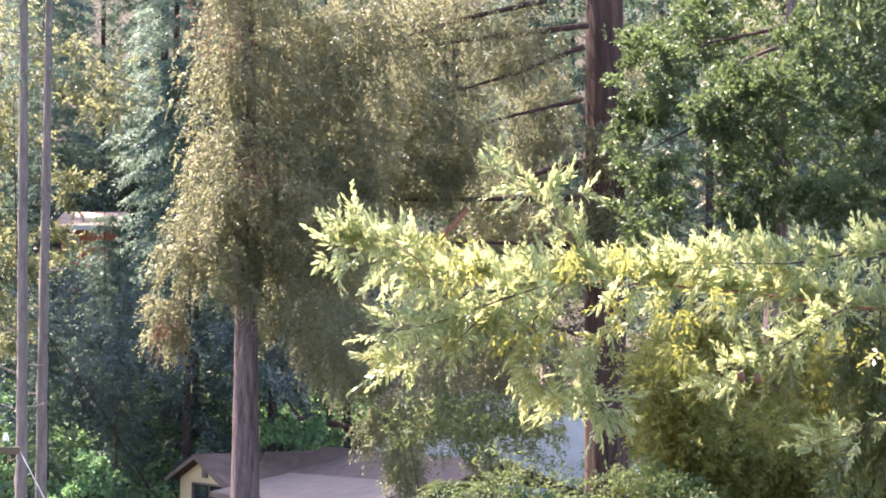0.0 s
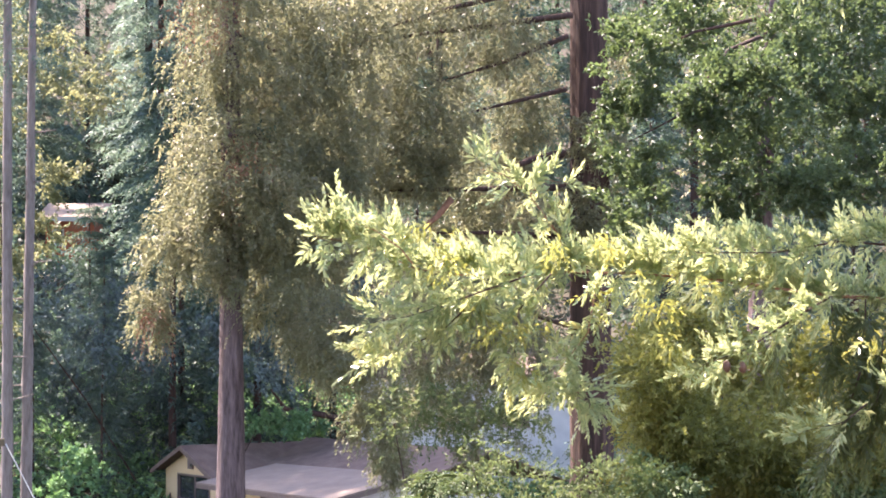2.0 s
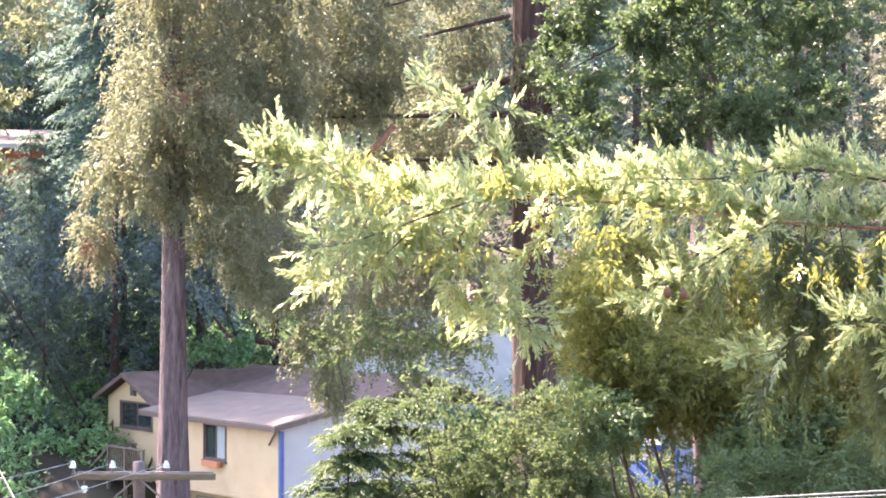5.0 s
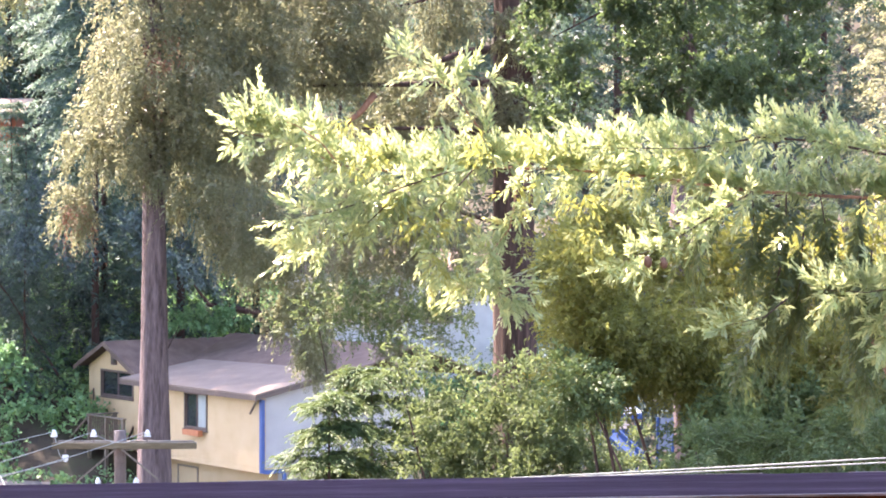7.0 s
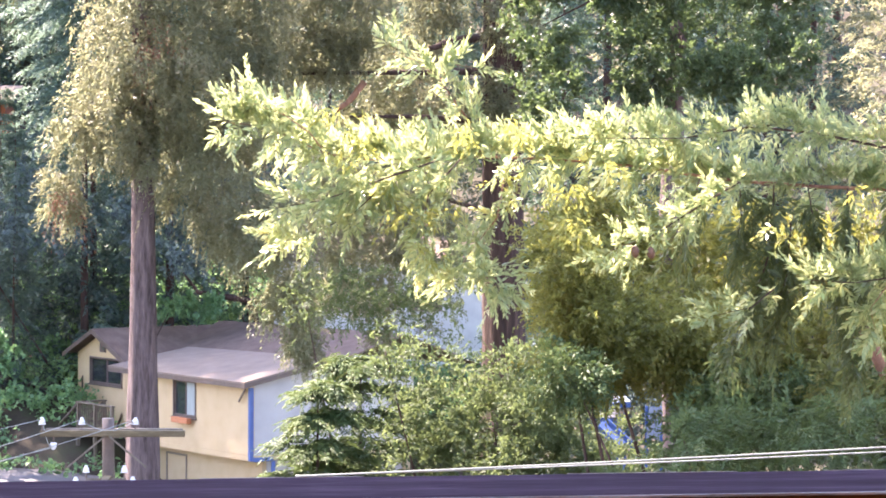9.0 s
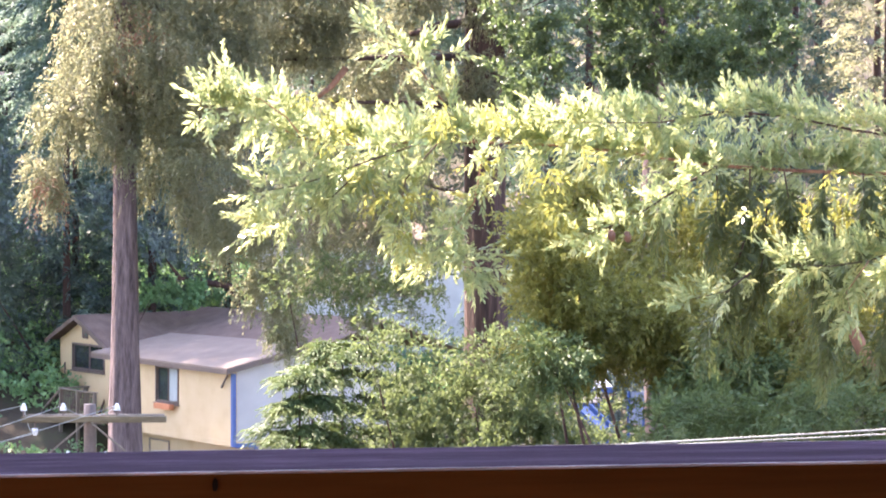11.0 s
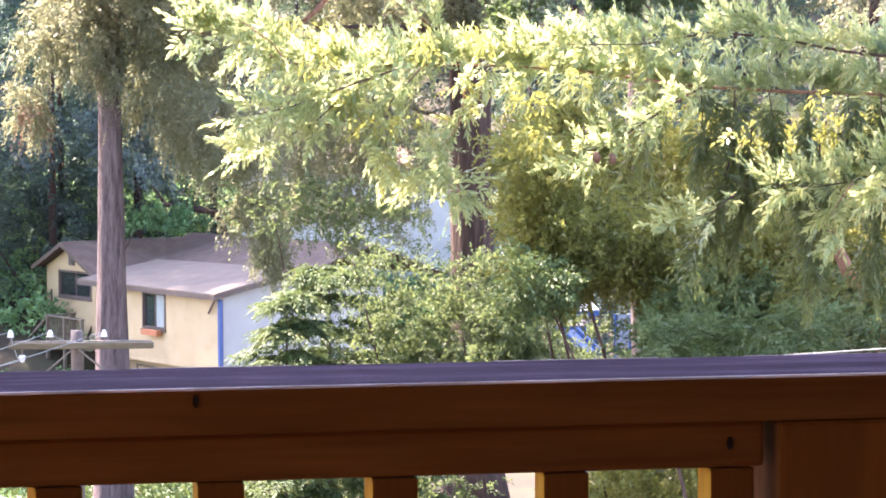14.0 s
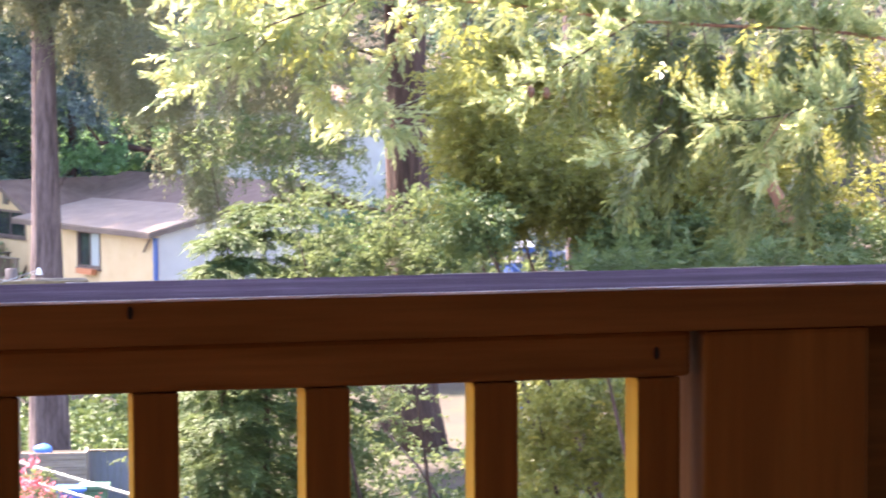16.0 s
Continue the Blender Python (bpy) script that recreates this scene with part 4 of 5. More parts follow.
# young redwoods before the house
def build_sapling(x, y, top, seed, mat, spread=1.35, whorls=9):
    t, z = tree_base("young_redwood", x, y, "young feathery redwood with layered dark green boughs", "tree", "young redwoods")
    hgt = top - z
    part_mesh("trunk", tube_mesh("trunk", [(0, 0, 0), (0, 0, hgt * 0.92)], [0.11, 0.012], 10, 0.05, seed), M_BARK, t)
    p, w = tiers(seed, hgt, spread, crown=0.25, whorls=whorls, per=7, twigs=32, droop=0.16, lift=0.05)
    part_mesh("crown", sprays("crown", p, w, seed + 1, twig=0.42, k=15, leaf=0.145, wide=0.04, sag=0.35, loose=0.15, flat=0.9), mat, t)


shrub("maple_tree", "sunlit yellow-green leafy tree behind slender trunks", [
    (-15.80, 102.00, 10.66, 1.3, 1.2, 1.5, 160), (-13.94, 102.00, 9.23, 1.0, 1.0, 1.0, 120), (-15.78, 102.00, 6.95, 1.1, 1.2, 1.6, 170), (-13.91, 102.00, 5.10, 0.7, 0.8, 0.6, 80),
    (-15.75, 102.00, 3.03, 1.0, 1.2, 1.6, 160), (-13.89, 102.00, 3.04, 0.5, 0.8, 0.6, 60), (-15.82, 102.00, -0.27, 0.8, 1.0, 1.2, 110), (-18.04, 102.00, 5.70, 1.6, 1.5, 4.0, 260), (-12.53, 104.00, 8.97, 1.3, 1.0, 1.2, 130)], 411, M_MAPLE, 0.1, 0.55, 0.2, 0.1, category="tree")
build_sapling(0.45, 60.00, -2.2, 401, M_SHADE_GREEN, 2.2, 10)
build_sapling(-0.45, 58.00, -2.75, 405, M_SHADE_GREEN, 1.75, 10)
build_sapling(1.80, 64.00, -3.3, 409, M_SHRUB, 1.6, 9)

shrub("bay_shrub", "green leafy shrub below the big redwood", [
    (0.94, 58.00, -2.52, 0.9, 0.9, 0.8, 70), (1.64, 58.00, -3.22, 1.0, 0.9, 0.8, 84), (2.58, 58.00, -3.10, 0.9, 0.9, 0.8, 84),
    (3.29, 58.00, -3.92, 1.0, 0.9, 0.7, 91), (1.18, 58.00, -4.40, 1.2, 0.9, 0.8, 91), (3.07, 58.00, -5.10, 1.4, 1.0, 0.9, 91), (4.96, 58.00, -5.56, 1.2, 1.0, 0.9, 77)], 421, M_SHRUB)
shrub("bay_shrub", "sparse sunlit shrub beside the house", [
    (-0.81, 66.00, -1.98, 0.8, 0.7, 0.8, 108), (0.25, 66.00, -1.71, 0.9, 0.7, 0.8, 126), (1.32, 66.00, -1.97, 0.9, 0.7, 0.8, 126), (2.39, 66.00, -1.70, 0.7, 0.7, 0.9, 108),
    (0.01, 64.00, -5.64, 1.0, 0.8, 0.6, 144)], 431, M_SHRUB)
# leafy tree of the lower right, in half shade
shrub("madrone_tree", "broad half-shaded tree with olive-brown leaves", [
    (3.31, 42.00, -0.01, 0.4, 0.6, 0.5, 314), (3.61, 42.00, -0.78, 0.5, 0.7, 0.5, 363), (3.91, 42.00, -0.60, 0.6, 0.7, 0.55, 363), (3.74, 42.00, -1.46, 0.7, 0.7, 0.5, 387),
    (4.59, 42.00, -1.11, 0.7, 0.7, 0.6, 387), (5.45, 42.00, -1.53, 0.7, 0.7, 0.6, 387), (6.31, 42.00, -1.27, 0.7, 0.7, 0.6, 387),
    (7.17, 42.00, -1.44, 0.7, 0.7, 0.6, 387), (8.11, 42.00, -1.52, 0.7, 0.7, 0.6, 387), (9.06, 42.00, -1.43, 0.8, 0.7, 0.7, 387)], 441, M_LIFTED_OLIVE, 0.25, 0.28, 0.095, 0.04, category="tree", stems=1)
shrub("madrone_tree", "leafy tree crown with dark gaps in half shade", [
    (3.72, 45.00, 0.26, 0.5, 0.5, 0.5, 266), (4.27, 45.00, 0.36, 0.6, 0.5, 0.6, 290), (5.28, 45.00, -0.09, 0.8, 0.5, 0.7, 363), (6.38, 45.00, -0.18, 0.8, 0.5, 0.7, 363),
    (7.57, 45.00, -0.17, 0.8, 0.5, 0.7, 363), (8.77, 45.00, -0.07, 0.8, 0.5, 0.8, 363), (9.87, 45.00, -0.07, 0.8, 0.5, 0.8, 363)], 451, M_LIFTED_OLIVE, 0.25, 0.3, 0.11, 0.045, category="tree", stems=1)
shrub("madrone_tree", "low half-shaded leafy boughs above the fern bank", [
    (3.41, 41.00, -1.73, 0.4, 0.6, 0.5, 345), (5.67, 41.00, -2.47, 0.6, 0.6, 0.5, 390), (6.08, 41.00, -2.13, 0.7, 0.6, 0.5, 413), (7.00, 41.00, -2.21, 0.7, 0.6, 0.5, 413),
    (7.93, 41.00, -2.21, 0.7, 0.6, 0.5, 413), (8.93, 41.00, -2.21, 0.8, 0.6, 0.6, 413), (5.67, 41.00, -3.14, 0.9, 0.6, 0.6, 368), (7.35, 41.00, -3.13, 0.9, 0.6, 0.6, 368), (8.86, 41.00, -3.13, 0.9, 0.6, 0.6, 345)], 455, M_SHADE_GREEN, 0.25, 0.28, 0.095, 0.04, category="tree", stems=1)
shrub("laurel_thicket", "dark evergreen shrubs behind the playground", [
    (6.85, 92.00, -5.47, 1.2, 0.9, 1.2, 150), (8.36, 92.00, -6.22, 1.2, 0.9, 1.2, 150), (9.86, 92.00, -5.66, 1.2, 0.9, 1.2, 150), (11.36, 92.00, -6.41, 1.3, 0.9, 1.2, 150), (7.43, 92.00, -7.72, 1.3, 0.9, 1.2, 160), (9.31, 92.00, -8.10, 1.3, 0.9, 1.2, 160), (11.00, 92.00, -8.47, 1.3, 0.9, 1.2, 160)],
    457, M_HAZE_LEAF, 0.2, 0.6, 0.2, 0.09, category="thicket")
a, w = clump_twigs([(8.34, 80.00, -6.14, 0.3, 0.3, 0.25, 20), (7.12, 80.00, -6.71, 0.5, 0.3, 0.3, 30), (9.08, 80.00, -6.71, 0.4, 0.3, 0.25, 30), (7.69, 80.00, -5.89, 0.3, 0.3, 0.2, 18)], 98, 0.0, 1.0)
tagged(part_mesh("young_shrub", sprays("young_shrub", a, w, 99, twig=0.5, k=12, leaf=0.15, wide=0.07, sag=0.1, loose=0.5), M_SHRUB), "thin leafy shoots before the playground", "shrub")
MAD = tree_base("madrone_tree", 8.58, 40.70, "leaning madrone with smooth orange-brown bark")[0]
part_mesh("trunk", in_frame(MAD, tube_mesh("trunk", [(8.71, 40.70, -9.6), (8.54, 40.70, -3.31), (8.32, 40.70, -2.30), (7.96, 40.60, -1.63), (7.64, 40.50, -1.04), (7.41, 40.60, -0.13)], [0.16, 0.14, 0.12, 0.11, 0.08, 0.02], 14, 0.06, 90)), M_BARK_RED, MAD, "smooth orange-brown bark")
a, w = clump_twigs([(7.75, 40.20, -0.45, 0.4, 0.3, 0.3, 120), (8.17, 40.20, -1.93, 0.25, 0.2, 0.2, 50), (7.31, 40.00, -1.82, 0.4, 0.3, 0.3, 120)], 93, 0.2, 1.0)
part_mesh("crown", in_frame(MAD, sprays("crown", a, w, 94, twig=0.3, k=12, leaf=0.11, wide=0.05, sag=0.2, loose=0.5)), M_OLIVE, MAD)
shrub("fern_bank", "low feathery green sprays beneath the trees", [
    (4.22, 34.00, -2.04, 0.5, 0.4, 0.25, 120), (4.91, 34.00, -1.97, 0.5, 0.4, 0.25, 130), (5.60, 34.00, -1.90, 0.5, 0.4, 0.3, 130), (6.37, 34.00, -1.82, 0.5, 0.4, 0.3, 130), (7.20, 34.00, -1.75, 0.6, 0.4, 0.3, 130),
    (3.67, 34.00, -2.59, 0.5, 0.4, 0.25, 120), (5.05, 34.00, -2.59, 0.8, 0.4, 0.4, 150), (6.45, 34.00, -2.58, 0.8, 0.4, 0.4, 150)], 461, M_SHADE_GREEN, 0.3, 0.4, 0.08, 0.022, k=18, loose=0.15, flat=0.7, stems=1)


# the near redwood: its trunk stands outside the view, its bough reaches in
def build_near_redwood():
    x, y = 7.4, 15.5
    t, z = tree_base("near_redwood", x, y, "near redwood with a long sunlit bough of flat green sprays")
    part_mesh("trunk", in_frame(t, tube_mesh("trunk", [(x, y, z), (x, y, -2), (x, y, 4), (x, y, 14)], [0.55, 0.42, 0.36, 0.2], 24, 0.04, 8, 0.05)), M_BARK, t)
    # boughs: path, thickness at the base, bark, how the sprays stand (upright, spreading, hanging) and how many at a node
    boughs = [
        ([(3.453, 14.60, 1.117), (3.040, 14.52, 1.176), (2.526, 14.45, 1.192), (2.071, 14.37, 1.220), (1.769, 14.29, 1.259), (1.412, 14.22, 1.307), (1.031, 14.14, 1.331), (0.740, 14.06, 1.338), (0.454, 13.98, 1.330), (0.170, 13.91, 1.320), (-0.053, 13.83, 1.347), (-0.233, 13.75, 1.429), (-0.383, 13.68, 1.482), (-0.530, 13.60, 1.497)], 0.014, M_BARK_RED, "up", 10),
        ([(0.725, 14.00, 1.345), (0.646, 14.03, 1.535), (0.513, 14.05, 1.719), (0.385, 14.07, 1.825), (0.272, 14.10, 1.854)], 0.010, M_BARK_RED, "up", 3),
        ([(0.515, 14.10, 1.721), (0.569, 14.05, 1.805), (0.709, 14.00, 1.775)], 0.006, M_BARK_RED, "up", 3),
        ([(0.529, 13.70, 1.330), (0.278, 13.62, 1.246), (0.058, 13.55, 1.163), (-0.105, 13.47, 1.117), (-0.266, 13.40, 1.090)], 0.010, M_BARK, "side", 5),
        ([(0.280, 13.70, 1.245), (0.059, 13.63, 1.038), (-0.133, 13.57, 0.962), (-0.241, 13.50, 0.930)], 0.007, M_BARK, "side", 5),
        ([(0.616, 13.80, 1.336), (0.447, 13.73, 1.149), (0.418, 13.67, 0.984), (0.444, 13.60, 0.834)], 0.008, M_BARK, "side", 4),
        ([(0.839, 13.80, 1.331), (0.789, 13.77, 1.039), (0.657, 13.73, 0.872), (0.553, 13.70, 0.711)], 0.009, M_BARK_RED, "side", 4),
        ([(0.729, 13.80, 0.926), (0.700, 13.75, 0.746), (0.851, 13.70, 0.734)], 0.005, M_BARK_RED, "side", 6),
        ([(2.020, 14.00, 1.221), (1.771, 13.83, 1.083), (1.557, 13.67, 0.960), (1.291, 13.50, 0.875)], 0.011, M_BARK, "side", 4),
        ([(3.144, 14.00, 0.872), (2.773, 13.87, 0.747), (2.550, 13.73, 0.724), (2.302, 13.60, 0.742)], 0.010, M_BARK, "up", 5),
        ([(2.760, 13.80, 0.750), (2.639, 13.75, 0.597), (2.660, 13.70, 0.445)], 0.006, M_BARK_RED, "side", 5),
        ([(2.151, 13.70, 0.696), (2.032, 13.65, 0.606), (1.816, 13.60, 0.561)], 0.007, M_BARK, "side", 3),
        ([(3.123, 13.90, 0.789), (2.864, 13.75, 0.752), (2.778, 13.60, 0.688)], 0.006, M_BARK, "side", 5),
        ([(3.404, 14.40, 1.331), (2.798, 14.33, 1.401), (2.434, 14.27, 1.471), (2.103, 14.20, 1.497), (1.748, 14.13, 1.437), (1.454, 14.07, 1.435), (1.191, 14.00, 1.433)], 0.014, M_BARK, "up", 7),
        ([(-0.052, 13.60, 1.346), (-0.134, 13.60, 1.449), (-0.257, 13.60, 1.536), (-0.408, 13.60, 1.590)], 0.008, M_BARK_RED, "up", 4),
    ]
    # twigs that hang from the shaded part of the bough
    hanging = [
        [(1.845, 14.20, 1.237), (1.803, 14.25, 1.077), (1.714, 14.30, 0.916)],
        [(2.048, 14.20, 1.220), (2.065, 14.25, 1.041), (2.036, 14.30, 0.859)],
        [(2.222, 14.20, 1.204), (2.226, 14.25, 0.960), (2.183, 14.30, 0.714)],
        [(2.397, 14.20, 1.193), (2.445, 14.25, 0.969), (2.447, 14.30, 0.744)],
        [(2.600, 14.20, 1.188), (2.606, 14.25, 0.924), (2.565, 14.30, 0.657)],
        [(2.804, 14.20, 1.183), (2.825, 14.25, 1.008), (2.798, 14.30, 0.832)],
        [(2.974, 14.20, 1.178), (2.998, 14.25, 0.977), (2.975, 14.30, 0.775)],
        [(3.126, 14.20, 1.155), (3.192, 14.25, 0.908), (3.213, 14.30, 0.658)],
        [(2.311, 14.20, 1.008), (2.301, 14.25, 0.745), (2.244, 14.30, 0.481)],
        [(2.661, 14.20, 0.922), (2.668, 14.25, 0.586), (2.628, 14.30, 0.248)],
        [(2.955, 14.20, 0.778), (2.963, 14.25, 0.514), (2.923, 14.30, 0.248)],
        [(2.196, 14.20, 0.834), (2.127, 14.25, 0.600), (2.011, 14.30, 0.364)],
    ]
    boughs += [(h, 0.007, M_BARK, "down", 5) for h in hanging]
    rng = np.random.default_rng(77)
    grown = {"lit": [[], []], "shade": [[], []]}
    for i, (pts, r, bark, stand, many) in enumerate(boughs):
        rs = [r * (1 - 0.85 * k / (len(pts) - 1)) * (0.6 if i else 0.75) for k in range(len(pts))]
        part_mesh("bough", in_frame(t, tube_mesh("bough", pts, rs, 8, 0.12, 500 + i)), bark, t)
        pts = np.array(pts)
        seg = np.linalg.norm(np.diff(pts, axis=0), axis=1)
        cs = np.concatenate([[0], np.cumsum(seg)])
        nodes = max(3, int(cs[-1] / 0.055))
        node = np.repeat(np.arange(nodes), many)
        n = len(node)
        d_at = np.clip((node + 0.5) * cs[-1] / nodes + rng.normal(size=n) * 0.02, 0, cs[-1] - 1e-4)
        q = np.clip(np.searchsorted(cs, d_at) - 1, 0, len(seg) - 1)
        f = ((d_at - cs[q]) / seg[q])[:, None]
        p = pts[q] * (1 - f) + pts[q + 1] * f
        d = (pts[q + 1] - pts[q]) / seg[q][:, None]
        rise = {"up": 0.75, "side": 0.05, "down": -0.75}[stand]
        fan = rng.normal(size=(nodes, 3))[node] * np.array([0.25, 0.6, 0.45])
        w = d * 0.55 + fan + rng.normal(size=(n, 3)) * 0.32 + np.array([0, 0, rise])
        flip = (rng.uniform(size=n) < 0.22) if stand == "up" else np.zeros(n, bool)
        w[flip, 2] *= -0.8
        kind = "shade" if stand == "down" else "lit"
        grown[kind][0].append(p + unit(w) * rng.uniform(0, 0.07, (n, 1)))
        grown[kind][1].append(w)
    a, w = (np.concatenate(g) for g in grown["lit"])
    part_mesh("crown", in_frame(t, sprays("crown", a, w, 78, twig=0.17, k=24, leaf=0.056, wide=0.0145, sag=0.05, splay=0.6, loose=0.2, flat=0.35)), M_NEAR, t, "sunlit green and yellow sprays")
    # hanging sprays wear the colour darkened for shade
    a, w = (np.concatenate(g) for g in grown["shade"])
    part_mesh("crown", in_frame(t, sprays("crown", a, w, 80, twig=0.20, k=17, leaf=0.07, wide=0.016, sag=0.25, splay=0.6, loose=0.25, flat=0.35)), M_NEAR_SHADE, t, "hanging shaded blue-green sprays")
    # unseen higher boughs, added above the view to shade the hanging sprays
    cl = [(0.25, 15.8, 4.3, 0.5, 0.22, 0.35, 170), (0.85, 15.8, 4.3, 0.45, 0.22, 0.35, 120), (1.7, 15.2, 4.3, 0.6, 0.9, 0.6, 200), (2.6, 15.2, 4.2, 1.0, 0.9, 0.8, 300), (3.8, 15.4, 4.4, 1.0, 0.9, 0.8, 300), (5.4, 15.4, 4.6, 1.2, 1.2, 1.0, 300), (3.4, 16.2, 5.6, 1.4, 1.2, 0.9, 260)]
    a, w = clump_twigs(cl, 83, 0.3, 1.0)
    part_mesh("crown", in_frame(t, sprays("crown", a, w, 84, twig=0.4, k=14, leaf=0.11, wide=0.035, sag=0.2)), M_NEAR, t)
    limb_to(t, (x, y), z, [c[:3] for c in cl], 0.07, M_BARK, 700)
    # yellow sprays hanging from the bough, coloured for sun shining through
    cl = [(0.389, 13.60, 1.040, 0.125, 0.08, 0.167, 26), (0.223, 13.60, 1.218, 0.139, 0.08, 0.069, 14), (0.058, 13.60, 1.368, 0.111, 0.08, 0.069, 12), (1.077, 13.60, 1.222, 0.167, 0.08, 0.069, 22), (1.202, 13.60, 1.029, 0.097, 0.08, 0.111, 26), (1.298, 13.60, 1.291, 0.111, 0.08, 0.056, 10), (0.003, 13.60, 1.573, 0.069, 0.08, 0.111, 12), (0.444, 13.60, 0.875, 0.083, 0.08, 0.083, 14), (0.801, 13.60, 1.179, 0.069, 0.08, 0.111, 12), (0.634, 13.60, 1.481, 0.069, 0.08, 0.111, 12), (0.841, 13.60, 1.482, 0.056, 0.08, 0.083, 8), (2.160, 13.60, 1.019, 0.042, 0.08, 0.033, 5), (2.521, 13.60, 1.186, 0.056, 0.08, 0.033, 5)]
    a, w = clump_twigs(cl, 86, 0.9, 0.6)
    part_mesh("yellow_spray", in_frame(t, sprays("yellow_spray", a, w, 88, twig=0.11, k=7, leaf=0.05, wide=0.014, sag=0.2, splay=0.7, loose=0.25, flat=0.4)), M_BACKLIT, t, "yellow sprays coloured as backlit")
    for p in ((1.442, 13.500, 0.881), (1.519, 13.500, 0.876)):
        bm = bmesh.new()
        bmesh.ops.create_icosphere(bm, subdivisions=2, radius=0.02)
        for v in bm.verts:
            v.co.z *= 1.5
            v.co *= 1 + 0.12 * math.sin(v.co.z * 900) * math.sin(v.co.x * 700 + v.co.y * 600)
        o = part("cone", bm, M_CONE, t, "small brown cone")
        o.location = Vector(p) - t.matrix_world.translation


build_near_redwood()

# low growth that closes the view under the trees
shrub("hazel_shrub", "mixed green shrubs on the valley floor", [
    (-0.19, 62.00, -7.69, 1.2, 0.9, 1.0, 240), (-0.46, 62.00, -9.21, 1.3, 0.9, 1.0, 240), (1.57, 62.00, -8.48, 1.1, 0.9, 1.0, 200), (2.49, 60.00, -8.92, 0.6, 0.8, 0.7, 120),
    (-1.76, 64.00, -8.74, 0.7, 0.9, 1.0, 160), (0.58, 62.00, -6.43, 1.2, 0.9, 0.9, 200)], 481, M_SHRUB, 0.1, 0.45, 0.14, 0.065)
shrub("hazel_shrub", "sunlit leafy shrubs on the valley floor", [
    (3.20, 70.00, -8.89, 1.0, 0.9, 1.0, 160), (1.51, 60.00, -9.15, 1.2, 0.9, 0.9, 200), 
    (6.47, 56.00, -8.55, 1.0, 0.8, 0.8, 200), (8.33, 56.00, -8.58, 1.0, 0.8, 0.8, 200)], 485, M_SHRUB, 0.1, 0.45, 0.14, 0.065)
shrub("hazel_shrub", "mixed green shrubs on the valley floor", [
    (5.38, 50.00, -5.83, 0.7, 0.7, 0.7, 330), (6.41, 50.00, -6.68, 0.8, 0.7, 0.8, 360), (5.17, 50.00, -7.07, 0.7, 0.7, 0.7, 330), (7.34, 50.00, -5.87, 0.8, 0.7, 0.8, 360), (8.38, 50.00, -6.71, 0.9, 0.7, 0.9, 300),
    (6.20, 50.00, -4.92, 0.9, 0.7, 0.6, 300), (8.89, 50.00, -5.06, 1.2, 0.7, 0.7, 360), (10.98, 50.00, -5.09, 1.0, 0.7, 0.9, 330)], 491, M_OLIVE, 0.1, 0.4, 0.12, 0.055)
shrub("hazel_shrub", "leafy green shrubs close below the deck", [
    (3.92, 37.00, -4.07, 0.35, 0.4, 0.35, 150), (4.61, 37.00, -3.85, 0.4, 0.4, 0.35, 160), (5.22, 37.00, -4.17, 0.4, 0.4, 0.4, 160), (4.38, 37.00, -4.61, 0.45, 0.4, 0.4, 170), (5.14, 37.00, -4.86, 0.45, 0.4, 0.4, 170), (3.99, 37.00, -5.22, 0.4, 0.4, 0.4, 150), (5.99, 37.00, -4.49, 0.5, 0.4, 0.5, 160)], 493, M_LIFTED_OLIVE, 0.1, 0.3, 0.09, 0.045)
shrub("bay_shrub", "dense half-shaded green shrub at the foot of the trunk", [
    (3.15, 57.00, -3.97, 0.69, 0.70, 0.69, 260), (4.14, 56.00, -3.63, 0.62, 0.60, 0.51, 230), (3.46, 57.00, -2.90, 0.63, 0.60, 0.52, 200), (4.36, 57.00, -3.80, 0.52, 0.70, 0.52, 200), (4.54, 57.00, -4.67, 0.81, 0.70, 0.52, 260), (3.33, 56.00, -4.79, 0.91, 0.70, 0.45, 260), (2.50, 58.00, -4.53, 0.70, 0.70, 0.59, 220), (5.60, 56.00, -4.68, 0.68, 0.60, 0.32, 180), (1.82, 59.00, -3.92, 0.48, 0.70, 0.60, 150)], 497, M_SHRUB, 0.1, 0.4, 0.11, 0.05)
shrub("madrone_tree", "full olive-green crown of small leaves in shade", [
    (3.42, 43.00, -0.76, 0.35, 0.60, 0.52, 320), (3.73, 43.00, -1.46, 0.48, 0.60, 0.52, 360), (3.95, 43.00, -1.98, 0.43, 0.60, 0.39, 300),
    (4.56, 43.00, -1.63, 0.52, 0.60, 0.52, 380), (5.20, 42.50, -1.77, 0.52, 0.60, 0.52, 380), (5.89, 42.50, -1.77, 0.60, 0.60, 0.52, 380),
    (6.60, 42.00, -1.90, 0.59, 0.60, 0.51, 360), (7.37, 42.00, -1.99, 0.59, 0.60, 0.51, 360), (4.21, 44.00, -0.98, 0.71, 0.60, 0.62, 420),
    (5.56, 44.00, -0.98, 0.71, 0.60, 0.62, 400)], 499, M_LIFTED_OLIVE, 0.3, 0.28, 0.09, 0.036, category="tree")
